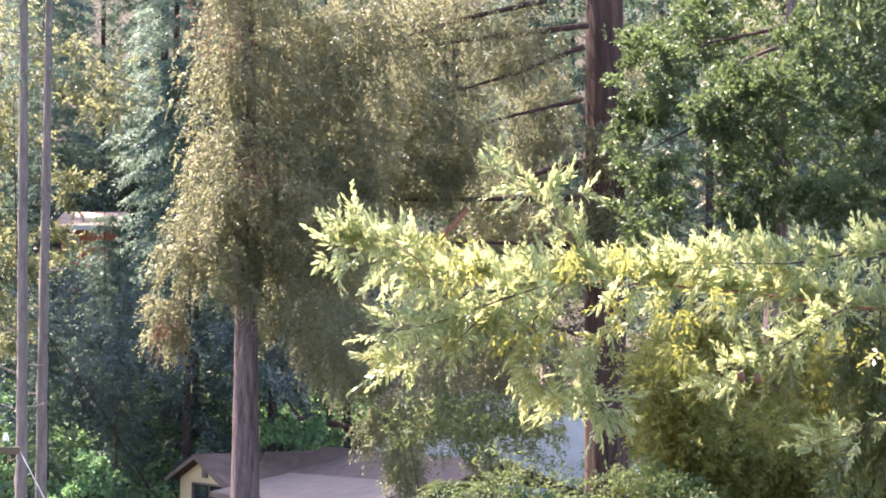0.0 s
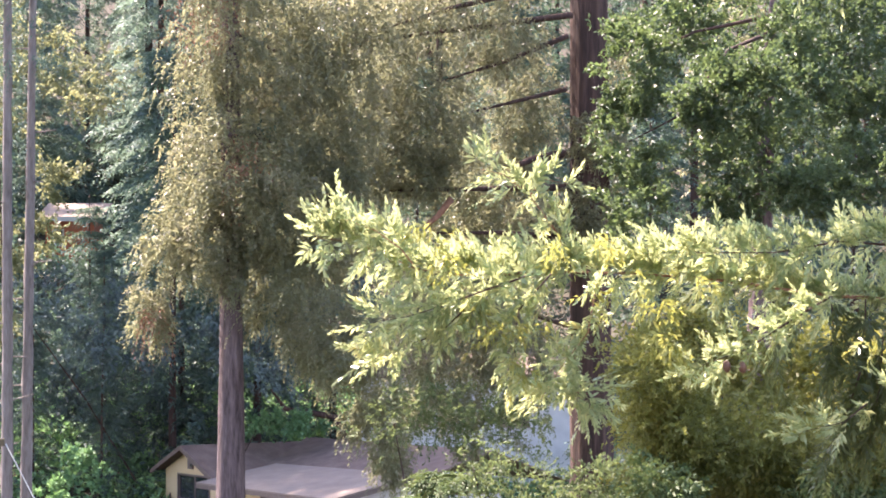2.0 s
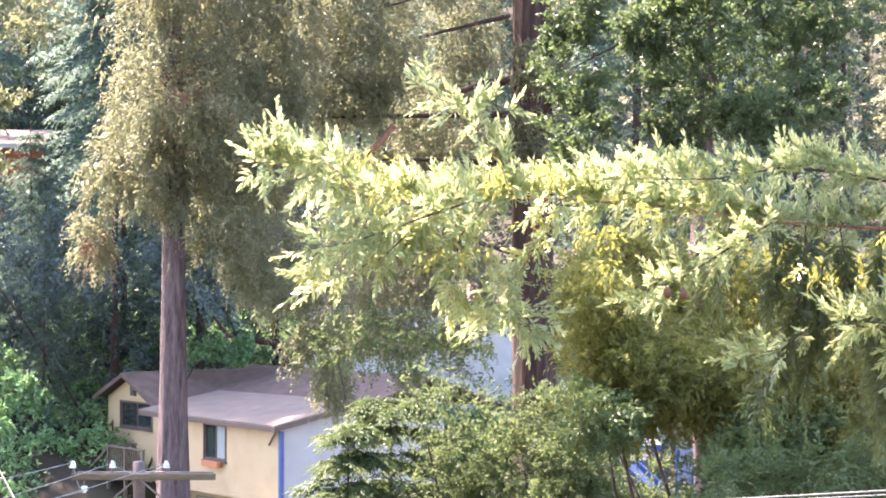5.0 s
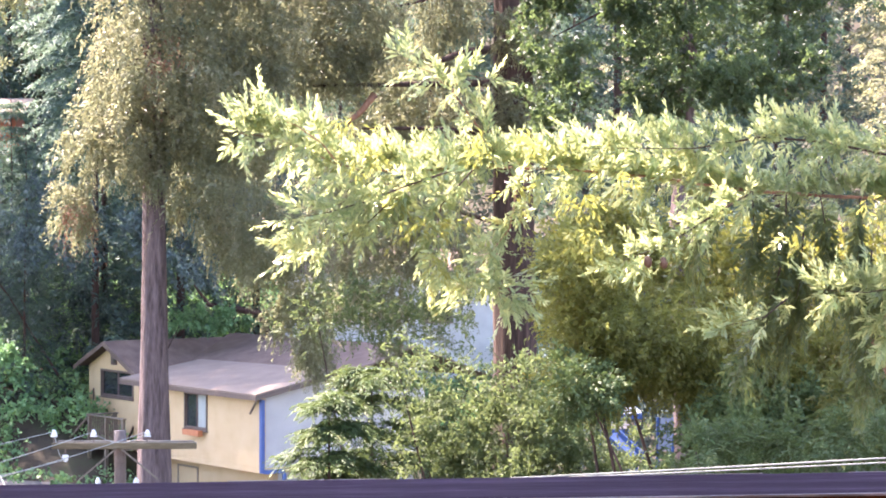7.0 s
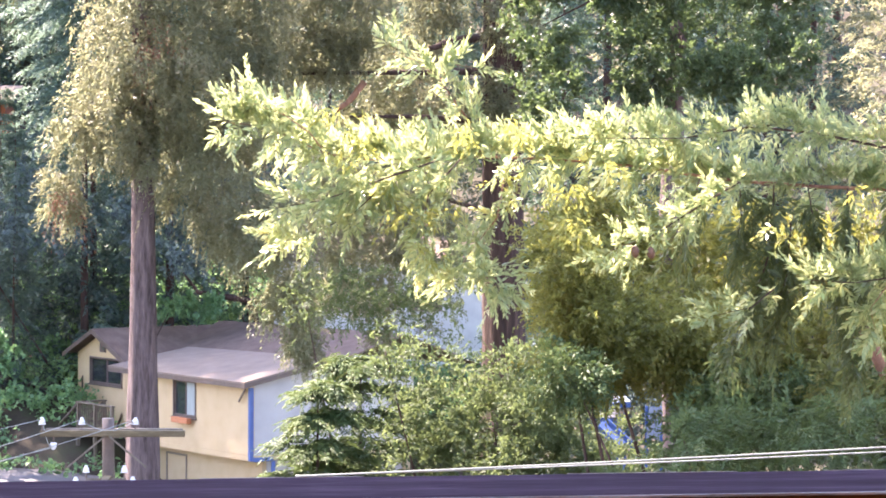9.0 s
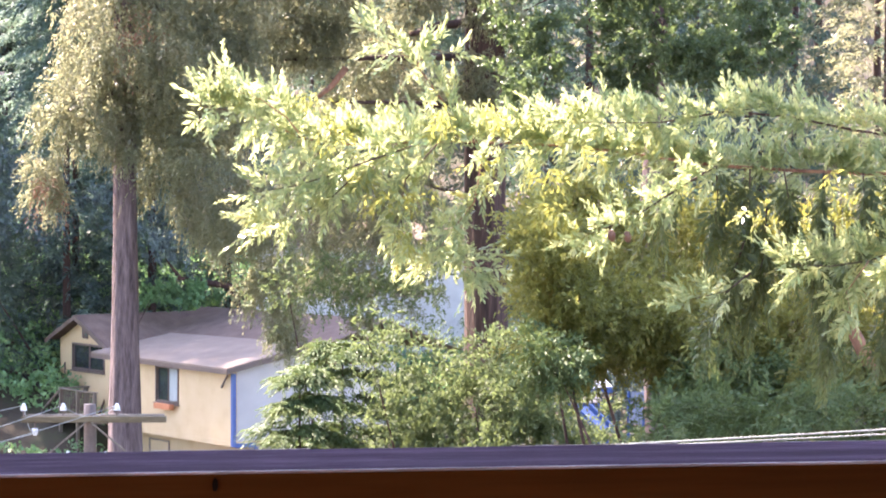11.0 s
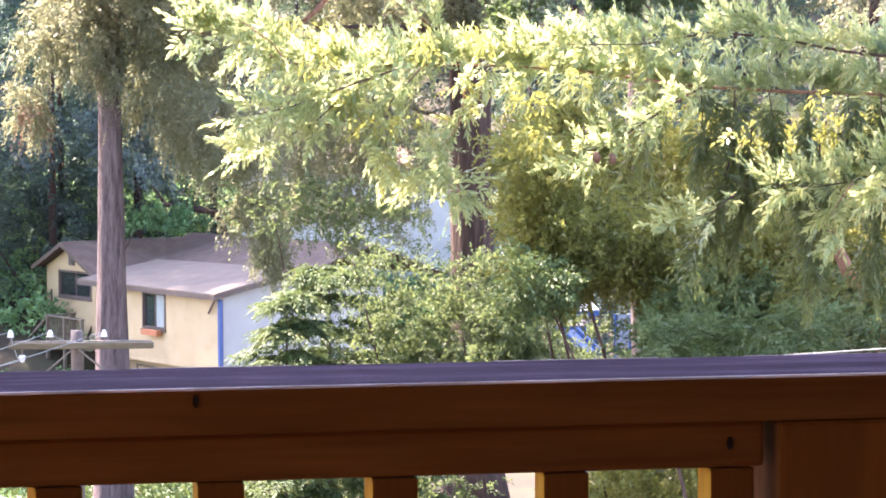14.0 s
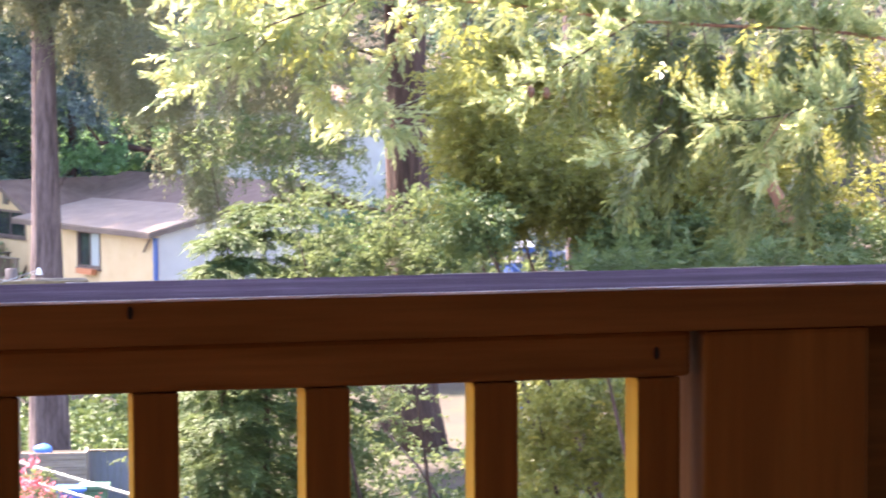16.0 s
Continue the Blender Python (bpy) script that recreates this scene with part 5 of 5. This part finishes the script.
shrub("ivy_bank", "sunlit green ivy on the bank above the roof", [
    (-6.65, 109.00, -4.39, 0.7, 0.5, 0.35, 60), (-5.55, 109.00, -4.32, 0.8, 0.5, 0.35, 70), (-4.56, 109.00, -4.16, 0.7, 0.5, 0.4, 60), (-12.84, 104.00, -5.53, 0.9, 0.6, 0.6, 70), (-13.96, 103.00, -6.30, 0.9, 0.6, 0.5, 70)], 465, M_IVY, 0.1, 0.4, 0.2, 0.12, stems=1)
cover("valley_undergrowth", 9000, -3, 14, 36, 78, 607, M_SHRUB, "low green undergrowth over the valley floor", 0.16, 0.35, [(-6, -1, 64, 72)])
cover("ivy", 24000, -24, 8, 104, 128, 601, M_IVY, "bright green ivy over the bank behind the house", 0.22, 0.5, [(-12.5, 8, 90, 107)])
cover("slope_undergrowth", 16000, -34, -6, 124, 172, 605, M_BLUE_GREEN, "dark undergrowth on the upper slope", 0.34, 0.8, [(-21.5, -16.5, 148, 156)])
cover("undergrowth", 14000, -24, -8, 58, 104, 603, M_IVY, "green undergrowth beside the house", 0.2, 0.5, [(-19, -8.5, 84, 103)])
# dark leaf cover added in place of shade on the bare ground
cover("shade_undergrowth", 7000, -8.5, -0.5, 69.3, 89.5, 611, M_SHADE_GREEN, "dark low undergrowth standing in for shaded ground behind the planter", 0.18, 0.5)


# ---------------------------------------------------------------- lesser buildings
def build_cabin():
    x0, x1, y = -20.5, -17.9, 150.0
    z = float(ground_height(-19, 150)) - 0.3
    c = base("cabin", pose(x0, y, z), "small red-brown wooden cabin with a pale roof among trees", "cabin")
    w, top = x1 - x0, 4.75 - z
    part("wall", pierced(w, top, 0.2, [(0.35, top - 1.5, 1.0, top - 0.6)]), M_CABIN, c)
    part("wall", box(0, 0.201, 0, 0.2, 4, top), M_CABIN, c)
    part("wall", box(w - 0.2, 0.201, 0, w, 4, top), M_CABIN, c)
    part("roof", slab([(-0.4, -0.7, top + 0.05), (w + 0.5, -0.7, top + 0.05), (w + 0.5, 4.3, top + 0.9), (-0.4, 4.3, top + 0.9)], 0.12), M_ROOF_PALE, c, "pale flat-pitched roof")
    part("fascia", box(-0.4, -0.74, top - 0.2, w + 0.5, -0.701, top + 0.04), M_GREY_WALL, c)
    window_unit(c, 0.35, 0.0, top - 1.5, 0.65, 0.9, 1, M_WHITE)


build_cabin()


def build_grey_house():
    x0, y = -2.7, 113.0
    z = float(ground_height(0, 113)) - 0.6
    top = -2.5 - z
    c = base("grey_house", pose(x0, y, z), "pale grey house glimpsed through the foliage", "house")
    part("wall", pierced(8.8, top, 0.25, [(1.5, top - 2.0, 2.7, top - 0.8), (5.6, top - 2.0, 6.8, top - 0.8)]), M_GREY_WALL, c)
    part("wall", box(0, 0.251, 0, 0.25, 6, top), M_GREY_WALL, c)
    part("wall", box(8.55, 0.251, 0, 8.8, 6, top), M_GREY_WALL, c)
    part("roof", slab([(-0.4, -0.5, top + 0.08), (9.2, -0.5, top + 0.08), (9.2, 3.2, top + 0.9), (-0.4, 3.2, top + 0.9)], 0.12), M_ROOF, c)
    part("roof", slab([(-0.4, 3.2, top + 0.9), (9.2, 3.2, top + 0.9), (9.2, 6.6, top + 0.08), (-0.4, 6.6, top + 0.08)], 0.12), M_ROOF, c)
    window_unit(c, 1.5, 0, top - 2.0, 1.2, 1.2, 2)
    window_unit(c, 5.6, 0, top - 2.0, 1.2, 1.2, 2)


build_grey_house()


# landing and stairs of the cream house
def build_landing():
    s = base("porch_stairs", HOUSE, "weathered grey wooden landing and stairs with slatted railing", "stairs")
    L = 5.06 - 2.35
    part("landing", box(-10.4, -1.3, L - 0.12, -7.6, -0.03, L, 0.01), M_WOOD_GREY, s)
    for x in (-10.35, -9.0, -7.7):
        part("post", box(x - 0.06, -1.3, 0.0, x + 0.06, -1.18, L + 1.02, 0.008), M_WOOD_GREY, s)
    part("post", box(-10.41, -0.2, 0.0, -10.29, -0.08, L + 1.02, 0.008), M_WOOD_GREY, s)
    part("handrail", box(-10.45, -1.32, L + 1.021, -7.6, -1.16, L + 1.07, 0.006), M_WOOD_GREY, s)
    part("handrail", box(-10.45, -1.159, L + 1.021, -10.25, -0.05, L + 1.07, 0.006), M_WOOD_GREY, s)
    slat = box(-0.02, -1.26, L + 0.06, 0.02, -1.22, L + 1.02)
    first = part("slat", slat, M_WOOD_GREY, s)
    first.location.x = -10.15
    for i in range(1, 17):
        o = new("slat", first.data)
        o.parent = s
        o.location.x = -10.15 + 0.145 * i
    for i in range(12):
        part("step", box(-11.5 - 0.26 * i, -1.25, L - 0.2 - 0.19 * i, -11.2 - 0.26 * i + 0.04, -0.2, L - 0.16 - 0.19 * i), M_WOOD_GREY, s)
    part("landing", box(-11.2, -1.3, L - 0.12, -10.41, -0.1, L - 0.005, 0.01), M_WOOD_GREY, s)
    for y in (-1.3, -0.2):
        part("stringer", slab([(-11.2, y, L - 0.1), (-11.2, y + 0.05, L - 0.1), (-14.4, y + 0.05, L - 2.45), (-14.4, y, L - 2.45)], 0.25), M_WOOD_GREY, s)
        part("stair_rail", slab([(-10.4, y, L + 1.0), (-10.4, y + 0.06, L + 1.0), (-14.4, y + 0.06, L - 1.5), (-14.4, y, L - 1.5)], 0.08), M_WOOD_GREY, s)


build_landing()


# ---------------------------------------------------------------- utility poles and wires
def ellipsoid(r, sz, seg=12):
    bm = bmesh.new()
    bmesh.ops.create_uvsphere(bm, u_segments=seg, v_segments=8, radius=r)
    for v in bm.verts:
        v.co.z *= sz
    for f in bm.faces:
        f.smooth = True
    return bm


def insulator(parent, x, y, z, drop=False):
    """Ribbed white porcelain on a short pin."""
    s = -1 if drop else 1
    bm = bmesh.new()
    bmesh.ops.create_cone(bm, cap_ends=True, segments=8, radius1=0.012, radius2=0.012, depth=0.09)
    part("pin", moved(bm, pose(x, y, z + s * 0.045)), M_TRIM, parent)
    bm = bmesh.new()
    for r, dz in ((0.055, 0.10), (0.048, 0.135), (0.03, 0.165)):
        bmesh.ops.create_cone(bm, cap_ends=True, segments=14, radius1=r, radius2=r * 0.7, depth=0.035, matrix=pose(x, y, z + s * dz))
    for f in bm.faces:
        f.smooth = len(f.verts) == 4
    part("insulator", bm, M_PORCELAIN, parent, "white porcelain insulator")


def build_utility_pole():
    x, y = -3.29, 40.0
    z = float(ground_height(x, y)) - 0.3
    p = base("utility_pole", pose(x, y, z), "old wooden utility pole top with crossarm and white insulators", "utility pole", "utility poles")
    top = -2.32 - z
    part_mesh("pole", tube_mesh("pole", [(0, 0, 0), (0, 0, top * 0.5), (0, 0, top)], [0.11, 0.095, 0.085], 16, 0.03, 9), M_TRIM, p)
    az = -2.52 - z
    part("crossarm", box(-0.95, -0.235, az - 0.045, 1.10, -0.125, az + 0.045, 0.01), M_ARM, p, "weathered yellowish crossarm")
    part("crossarm", box(-0.90, 0.125, az - 0.04, 1.05, 0.22, az + 0.04, 0.01), M_WOOD_GREY, p)
    for s in (-1, 1):
        b = bmesh.new()
        add_box(b, -0.34, -0.012, -0.012, 0.34, 0.012, 0.012)
        part("brace", moved(b, pose(s * 0.3, -0.25, az - 0.26, 0, s * 40, 0)), M_WOOD_GREY, p)
    for dx in (-0.92, -0.36, 0.40):
        insulator(p, dx, -0.18, az + 0.045)
    insulator(p, -0.76, -0.18, az - 0.045, True)
    # a lower arm set across the first
    part("crossarm", box(-0.055, -0.75, az - 0.70, 0.055, 0.55, az - 0.61, 0.01), M_ARM, p)
    for dx in (-0.30, 0.24):
        part("bracket", box(min(dx, 0.0), -0.19, az - 0.69, max(dx, 0.0) + 0.03, -0.13, az - 0.64, 0.006), M_WOOD_GREY, p)
        insulator(p, dx, -0.16, az - 0.64)
        insulator(p, dx * 1.5, -0.16, az - 0.80)
        part("bracket", box(min(dx * 1.5, 0.0), -0.19, az - 0.85, max(dx * 1.5, 0.0) + 0.03, -0.13, az - 0.80, 0.006), M_WOOD_GREY, p)
    # jumper loops between the arms
    for a, b, dip in (((-0.92, -0.18, 0.2), (-0.76, -0.18, -0.2), 0.12), ((-0.36, -0.18, 0.18), (0.40, -0.18, 0.18), 0.14)):
        a, b = Vector(a), Vector(b)
        pts = [a.lerp(b, i / 8) + Vector((0, -0.03, az - dip * math.sin(math.pi * i / 8))) for i in range(9)]
        part_mesh("jumper", tube_mesh("jumper", pts, [0.007] * 9, 6), M_WIRE, p)
    # a second pole up the lane, only its arm end shows
    q = base("utility_pole", pose(-7.6, 38.0, float(ground_height(-7.6, 38)) - 0.3), "wooden utility pole with a pale crossarm", "utility pole", "utility poles")
    z2 = q.matrix_world.translation.z
    part_mesh("pole", tube_mesh("pole", [(0, 0, 0), (0, 0, 1.2 - z2)], [0.16, 0.12], 16, 0.03, 10), M_WOOD_GREY, q)
    part("crossarm", box(-1.8, -0.23, -0.93 - z2, 1.89, -0.13, -0.83 - z2, 0.01), M_ARM, q, "pale crossarm")
    insulator(q, 1.71, -0.18, -0.83 - z2)


build_utility_pole()


def wire(name, a, b, sag, r, label, mat=None):
    a, b = Vector(a), Vector(b)
    pts = [a.lerp(b, i / 24) - Vector((0, 0, sag * 4 * (i / 24) * (1 - i / 24))) for i in range(25)]
    me = tube_mesh(name, pts, [r] * 25, 6)
    tagged(part_mesh(name, me, mat or M_WIRE), label, "wire", "overhead wires")


PX, PY, PZ = -3.29, 40.0, -2.52
wire("overhead_wire", (PX - 0.92, PY - 0.18, PZ + 0.2), (-12.0, 30.0, -2.2), 0.35, 0.006, "pale overhead wire on white insulators")
wire("overhead_wire", (PX - 0.36, PY - 0.18, PZ + 0.2), (-12.0, 30.5, -2.8), 0.5, 0.006, "pale overhead wire on white insulators")
wire("overhead_wire", (PX + 0.4, PY - 0.18, PZ + 0.2), (-12.0, 31.0, -3.3), 0.4, 0.006, "pale overhead wire on white insulators")
wire("overhead_wire", (PX - 0.76, PY - 0.18, PZ - 0.2), (-12.0, 31.5, -3.0), 0.3, 0.006, "pale overhead wire on white insulators")
wire("overhead_wire", (-5.69, 37.80, -0.90), (-4.43, 36.00, -2.67), 0.0, 0.010, "pale wire running down from the crossarm")
wire("service_cable", (-0.3, 20.0, -0.93), (14.0, 20.6, 0.0), 0.10, 0.007, "pale service cable passing above the rail")
wire("service_cable", (-0.3, 20.2, -0.95), (14.0, 20.8, -0.14), 0.10, 0.006, "pale service cable passing above the rail")
wire("service_cable", (-4.6, 36.8, -4.05), (1.6, 27.5, -4.25), 0.05, 0.022, "thick white cable seen below the deck rail")
wire("service_cable", (-4.6, 36.8, -4.25), (1.6, 27.5, -4.35), 0.08, 0.022, "thick white cable seen below the deck rail")


# ---------------------------------------------------------------- yard below
def board_fence():
    x0, y = -3.92, 69.0
    z = float(ground_height(x0 + 1, y)) - 0.1
    f = base("fence", pose(x0, y, z), "grey-blue board fence with a pale top rail", "fence")
    h = -9.45 - z
    for i in range(16):
        part("board", box(0.16 * i + 0.004, 0, 0, 0.16 * i + 0.156, 0.025, h - 0.02 - 0.01 * (i % 3)), M_FENCE, f)
    part("top_rail", box(-0.02, -0.05, h - 0.02, 2.6, 0.07, h + 0.02), M_WOOD_GREY, f)
    for i in range(2):
        part("post", box(2.4 * i - 0.05, 0.026, 0, 2.4 * i + 0.05, 0.12, h - 0.021), M_WOOD_GREY, f)


def planter():
    x1, y = -3.89, 68.0
    x0 = x1 - 2.6
    z = float(ground_height(x0 + 1.3, y)) - 0.1
    f = base("planter", pose(x0, y, z), "raised timber planter with weathered pale planks", "planter")
    top = -9.34 - z
    n = max(3, int(top / 0.18))
    for i in range(n):
        part("plank", box(0, 0, top * i / n + 0.004, 2.6, 0.06, top * (i + 1) / n - 0.004, 0.006), M_PLANK, f)
        part("plank", box(2.54, 0.061, top * i / n + 0.004, 2.6, 0.9, top * (i + 1) / n - 0.004, 0.006), M_PLANK, f)
    part("earth", box(0.02, 0.065, 0, 2.53, 0.9, top - 0.08), M_SOIL, f)
    t = base("tarp_bundle", pose(-4.96, y + 0.45, top + z - 0.08), "crumpled blue tarpaulin lying on the planter", "tarp")
    bm = ellipsoid(0.24, 0.6, 18)
    for v in bm.verts:
        v.co *= 1 + 0.15 * noise.noise(v.co * 6)
    part("sheet", moved(bm, pose(0, 0, 0.10)), M_BLUE_BIN, t)


def bin_thing(x, y, mat, label):
    z = float(ground_height(x, y)) - 0.02
    b = base("wheelie_bin", pose(x, y, z), label, "bin", "bins by the fence")
    bm = bmesh.new()
    bmesh.ops.create_cone(bm, cap_ends=True, segments=4, radius1=0.36, radius2=0.44, depth=0.95, matrix=pose(0, 0, 0.5, 0, 0, 45))
    bmesh.ops.bevel(bm, geom=bm.edges[:], offset=0.03, segments=2, affect="EDGES")
    part("body", bm, mat, b)
    part("lid", prism([(-0.36, 0.98), (0.34, 0.98), (0.3, 1.06), (-0.1, 1.10), (-0.36, 1.06)], "x", -0.36, 0.36), mat, b)
    for s in (-1, 1):
        bm = bmesh.new()
        bmesh.ops.create_cone(bm, cap_ends=True, segments=14, radius1=0.1, radius2=0.1, depth=0.05)
        part("wheel", moved(bm, pose(s * 0.3, 0.33, 0.1, 0, 90, 0)), M_NAIL, b)


board_fence()
planter()
bin_thing(-3.65, 67.0, M_GREEN_BIN, "pale green wheeled bin beside the fence")
bin_thing(-4.20, 66.9, M_BLUE_BIN, "blue wheeled bin beside the fence")


def play_structure():
    y = 84.0
    z = float(ground_height(8.2, y)) - 0.05
    p = base("play_structure", pose(8.0, y, z), "blue playground structure with slide and small roofs", "playground")
    k = -z
    for x0, x1, sz, mat in ((-0.60, 0.48, -6.24, M_GREY_PLAY), (0.05, 0.73, -5.77, M_FENCE)):
        part("roof", slab([(x0, -0.4, sz + k), (x1, -0.4, sz + k + 0.05), (x1 - 0.15, 0.5, sz + k + 0.2), (x0 + 0.25, 0.5, sz + k + 0.18)], 0.07), mat, p, "small pitched roof")
        part("roof_edge", box(x0, -0.43, sz + k - 0.13, x1, -0.401, sz + k - 0.001), M_BLUE_PLAY, p)
        for px in (x0 + 0.12, x1 - 0.12):
            part("post", box(px - 0.04, 0.0, 0, px + 0.04, 0.08, sz + k - 0.02), M_BLUE_PLAY, p)
    x0, z0, x1, z1 = -0.49, -6.32 + k, 0.71, -6.97 + k
    part("slide", slab([(x0, -0.5, z0), (x0 + 0.5, -0.5, z0), (x1, -1.0, z1), (x1 - 0.45, -1.0, z1)], 0.10), M_BLUE_PLAY, p, "bright blue slide")
    for dx in (0.0, 0.47):
        part("slide_side", slab([(x0 + dx, -0.54, z0 + 0.12), (x0 + dx + 0.05, -0.54, z0 + 0.12), (x1 - 0.45 + dx, -1.04, z1 + 0.12), (x1 - 0.5 + dx, -1.04, z1 + 0.12)], 0.2), M_BLUE_PLAY, p)
    part("deck", box(x0, -0.3, z0 - 0.25, x0 + 0.9, 0.5, z0 - 0.16), M_BLUE_PLAY, p)
    x0, z0, x1, z1 = 1.20, -6.80 + k, 1.73, -5.89 + k
    part("panel", slab([(x0, -0.45, z0), (x1 - 0.12, -0.45, z0), (x1, -0.2, z1), (x0 + 0.12, -0.2, z1)], 0.06), M_FENCE, p, "pale blue-grey upright panel")
    for px in (x0, x1 - 0.08):
        part("post", box(px, -0.15, 0, px + 0.08, -0.07, z1), M_BLUE_PLAY, p)


play_structure()


def blossom():
    cl = [(-2.296, 30.000, -3.893, 0.25, 0.25, 0.16, 46), (-1.965, 30.000, -4.083, 0.3, 0.25, 0.18, 46), (-3.176, 30.000, -3.941, 0.45, 0.3, 0.3, 70), (-2.262, 30.000, -3.647, 0.12, 0.1, 0.14, 22)]
    t = shrub("flowering_shrub", "shrub with red and pink blossom below the deck", cl, 471, M_SHRUB, 0.0, 0.18, 0.05, 0.03, k=8)
    a, w = clump_twigs(cl, 475, -0.3, 1.0)
    part_mesh("blossom", in_frame(t, sprays("blossom", a, w, 476, twig=0.16, k=11, leaf=0.036, wide=0.03, sag=0.0, loose=0.9, flat=0.2)), M_BLOSSOM, t, "red and pink petals")


blossom()



# driveway beside the house, with a heap and a bucket on it
def driveway():
    nx, ny = 22, 30
    verts = [(-19 + 10.4 * i / nx, 84 + 20 * j / ny, float(ground_height(-19 + 10.4 * i / nx, 84 + 20 * j / ny)) + 0.05) for j in range(ny + 1) for i in range(nx + 1)]
    faces = [(j * (nx + 1) + i, j * (nx + 1) + i + 1, (j + 1) * (nx + 1) + i + 1, (j + 1) * (nx + 1) + i) for j in range(ny) for i in range(nx)]
    me = bpy.data.meshes.new("driveway")
    me.from_pydata(verts, [], faces)
    me.polygons.foreach_set("use_smooth", [True] * len(faces))
    tagged(part_mesh("driveway", me, M_ASPHALT), "worn grey asphalt driveway beside the cream house", "driveway", kind="structure")
    x, y = HEAP
    z = float(ground_height(x, y)) + 0.04
    t = base("canvas_heap", pose(x, y, z), "brown canvas sacks heaped on the driveway", "sack")
    for dx, r in ((-0.28, 0.26), (0.1, 0.2), (0.36, 0.16)):
        bm = ellipsoid(r, 0.95, 16)
        for v in bm.verts:
            v.co *= 1 + 0.25 * noise.noise(v.co * 7 + Vector((dx * 9, 0, 0)))
        part("sack", moved(bm, pose(dx, 0, r * 0.8)), M_SACK, t)
    b = base("bucket", pose(x + 0.72, y - 0.2, z), "bright blue plastic bucket on the driveway", "bucket")
    bm = bmesh.new()
    bmesh.ops.create_cone(bm, cap_ends=True, segments=18, radius1=0.12, radius2=0.16, depth=0.32)
    part("body", moved(bm, pose(0, 0, 0.16)), M_BLUE_BIN, b)
    bm = bmesh.new()
    bmesh.ops.create_cone(bm, cap_ends=True, segments=18, radius1=0.172, radius2=0.172, depth=0.03)
    part("rim", moved(bm, pose(0, 0, 0.325)), M_BLUE_BIN, b)


HEAP = (-11.15, 96.0)
driveway()
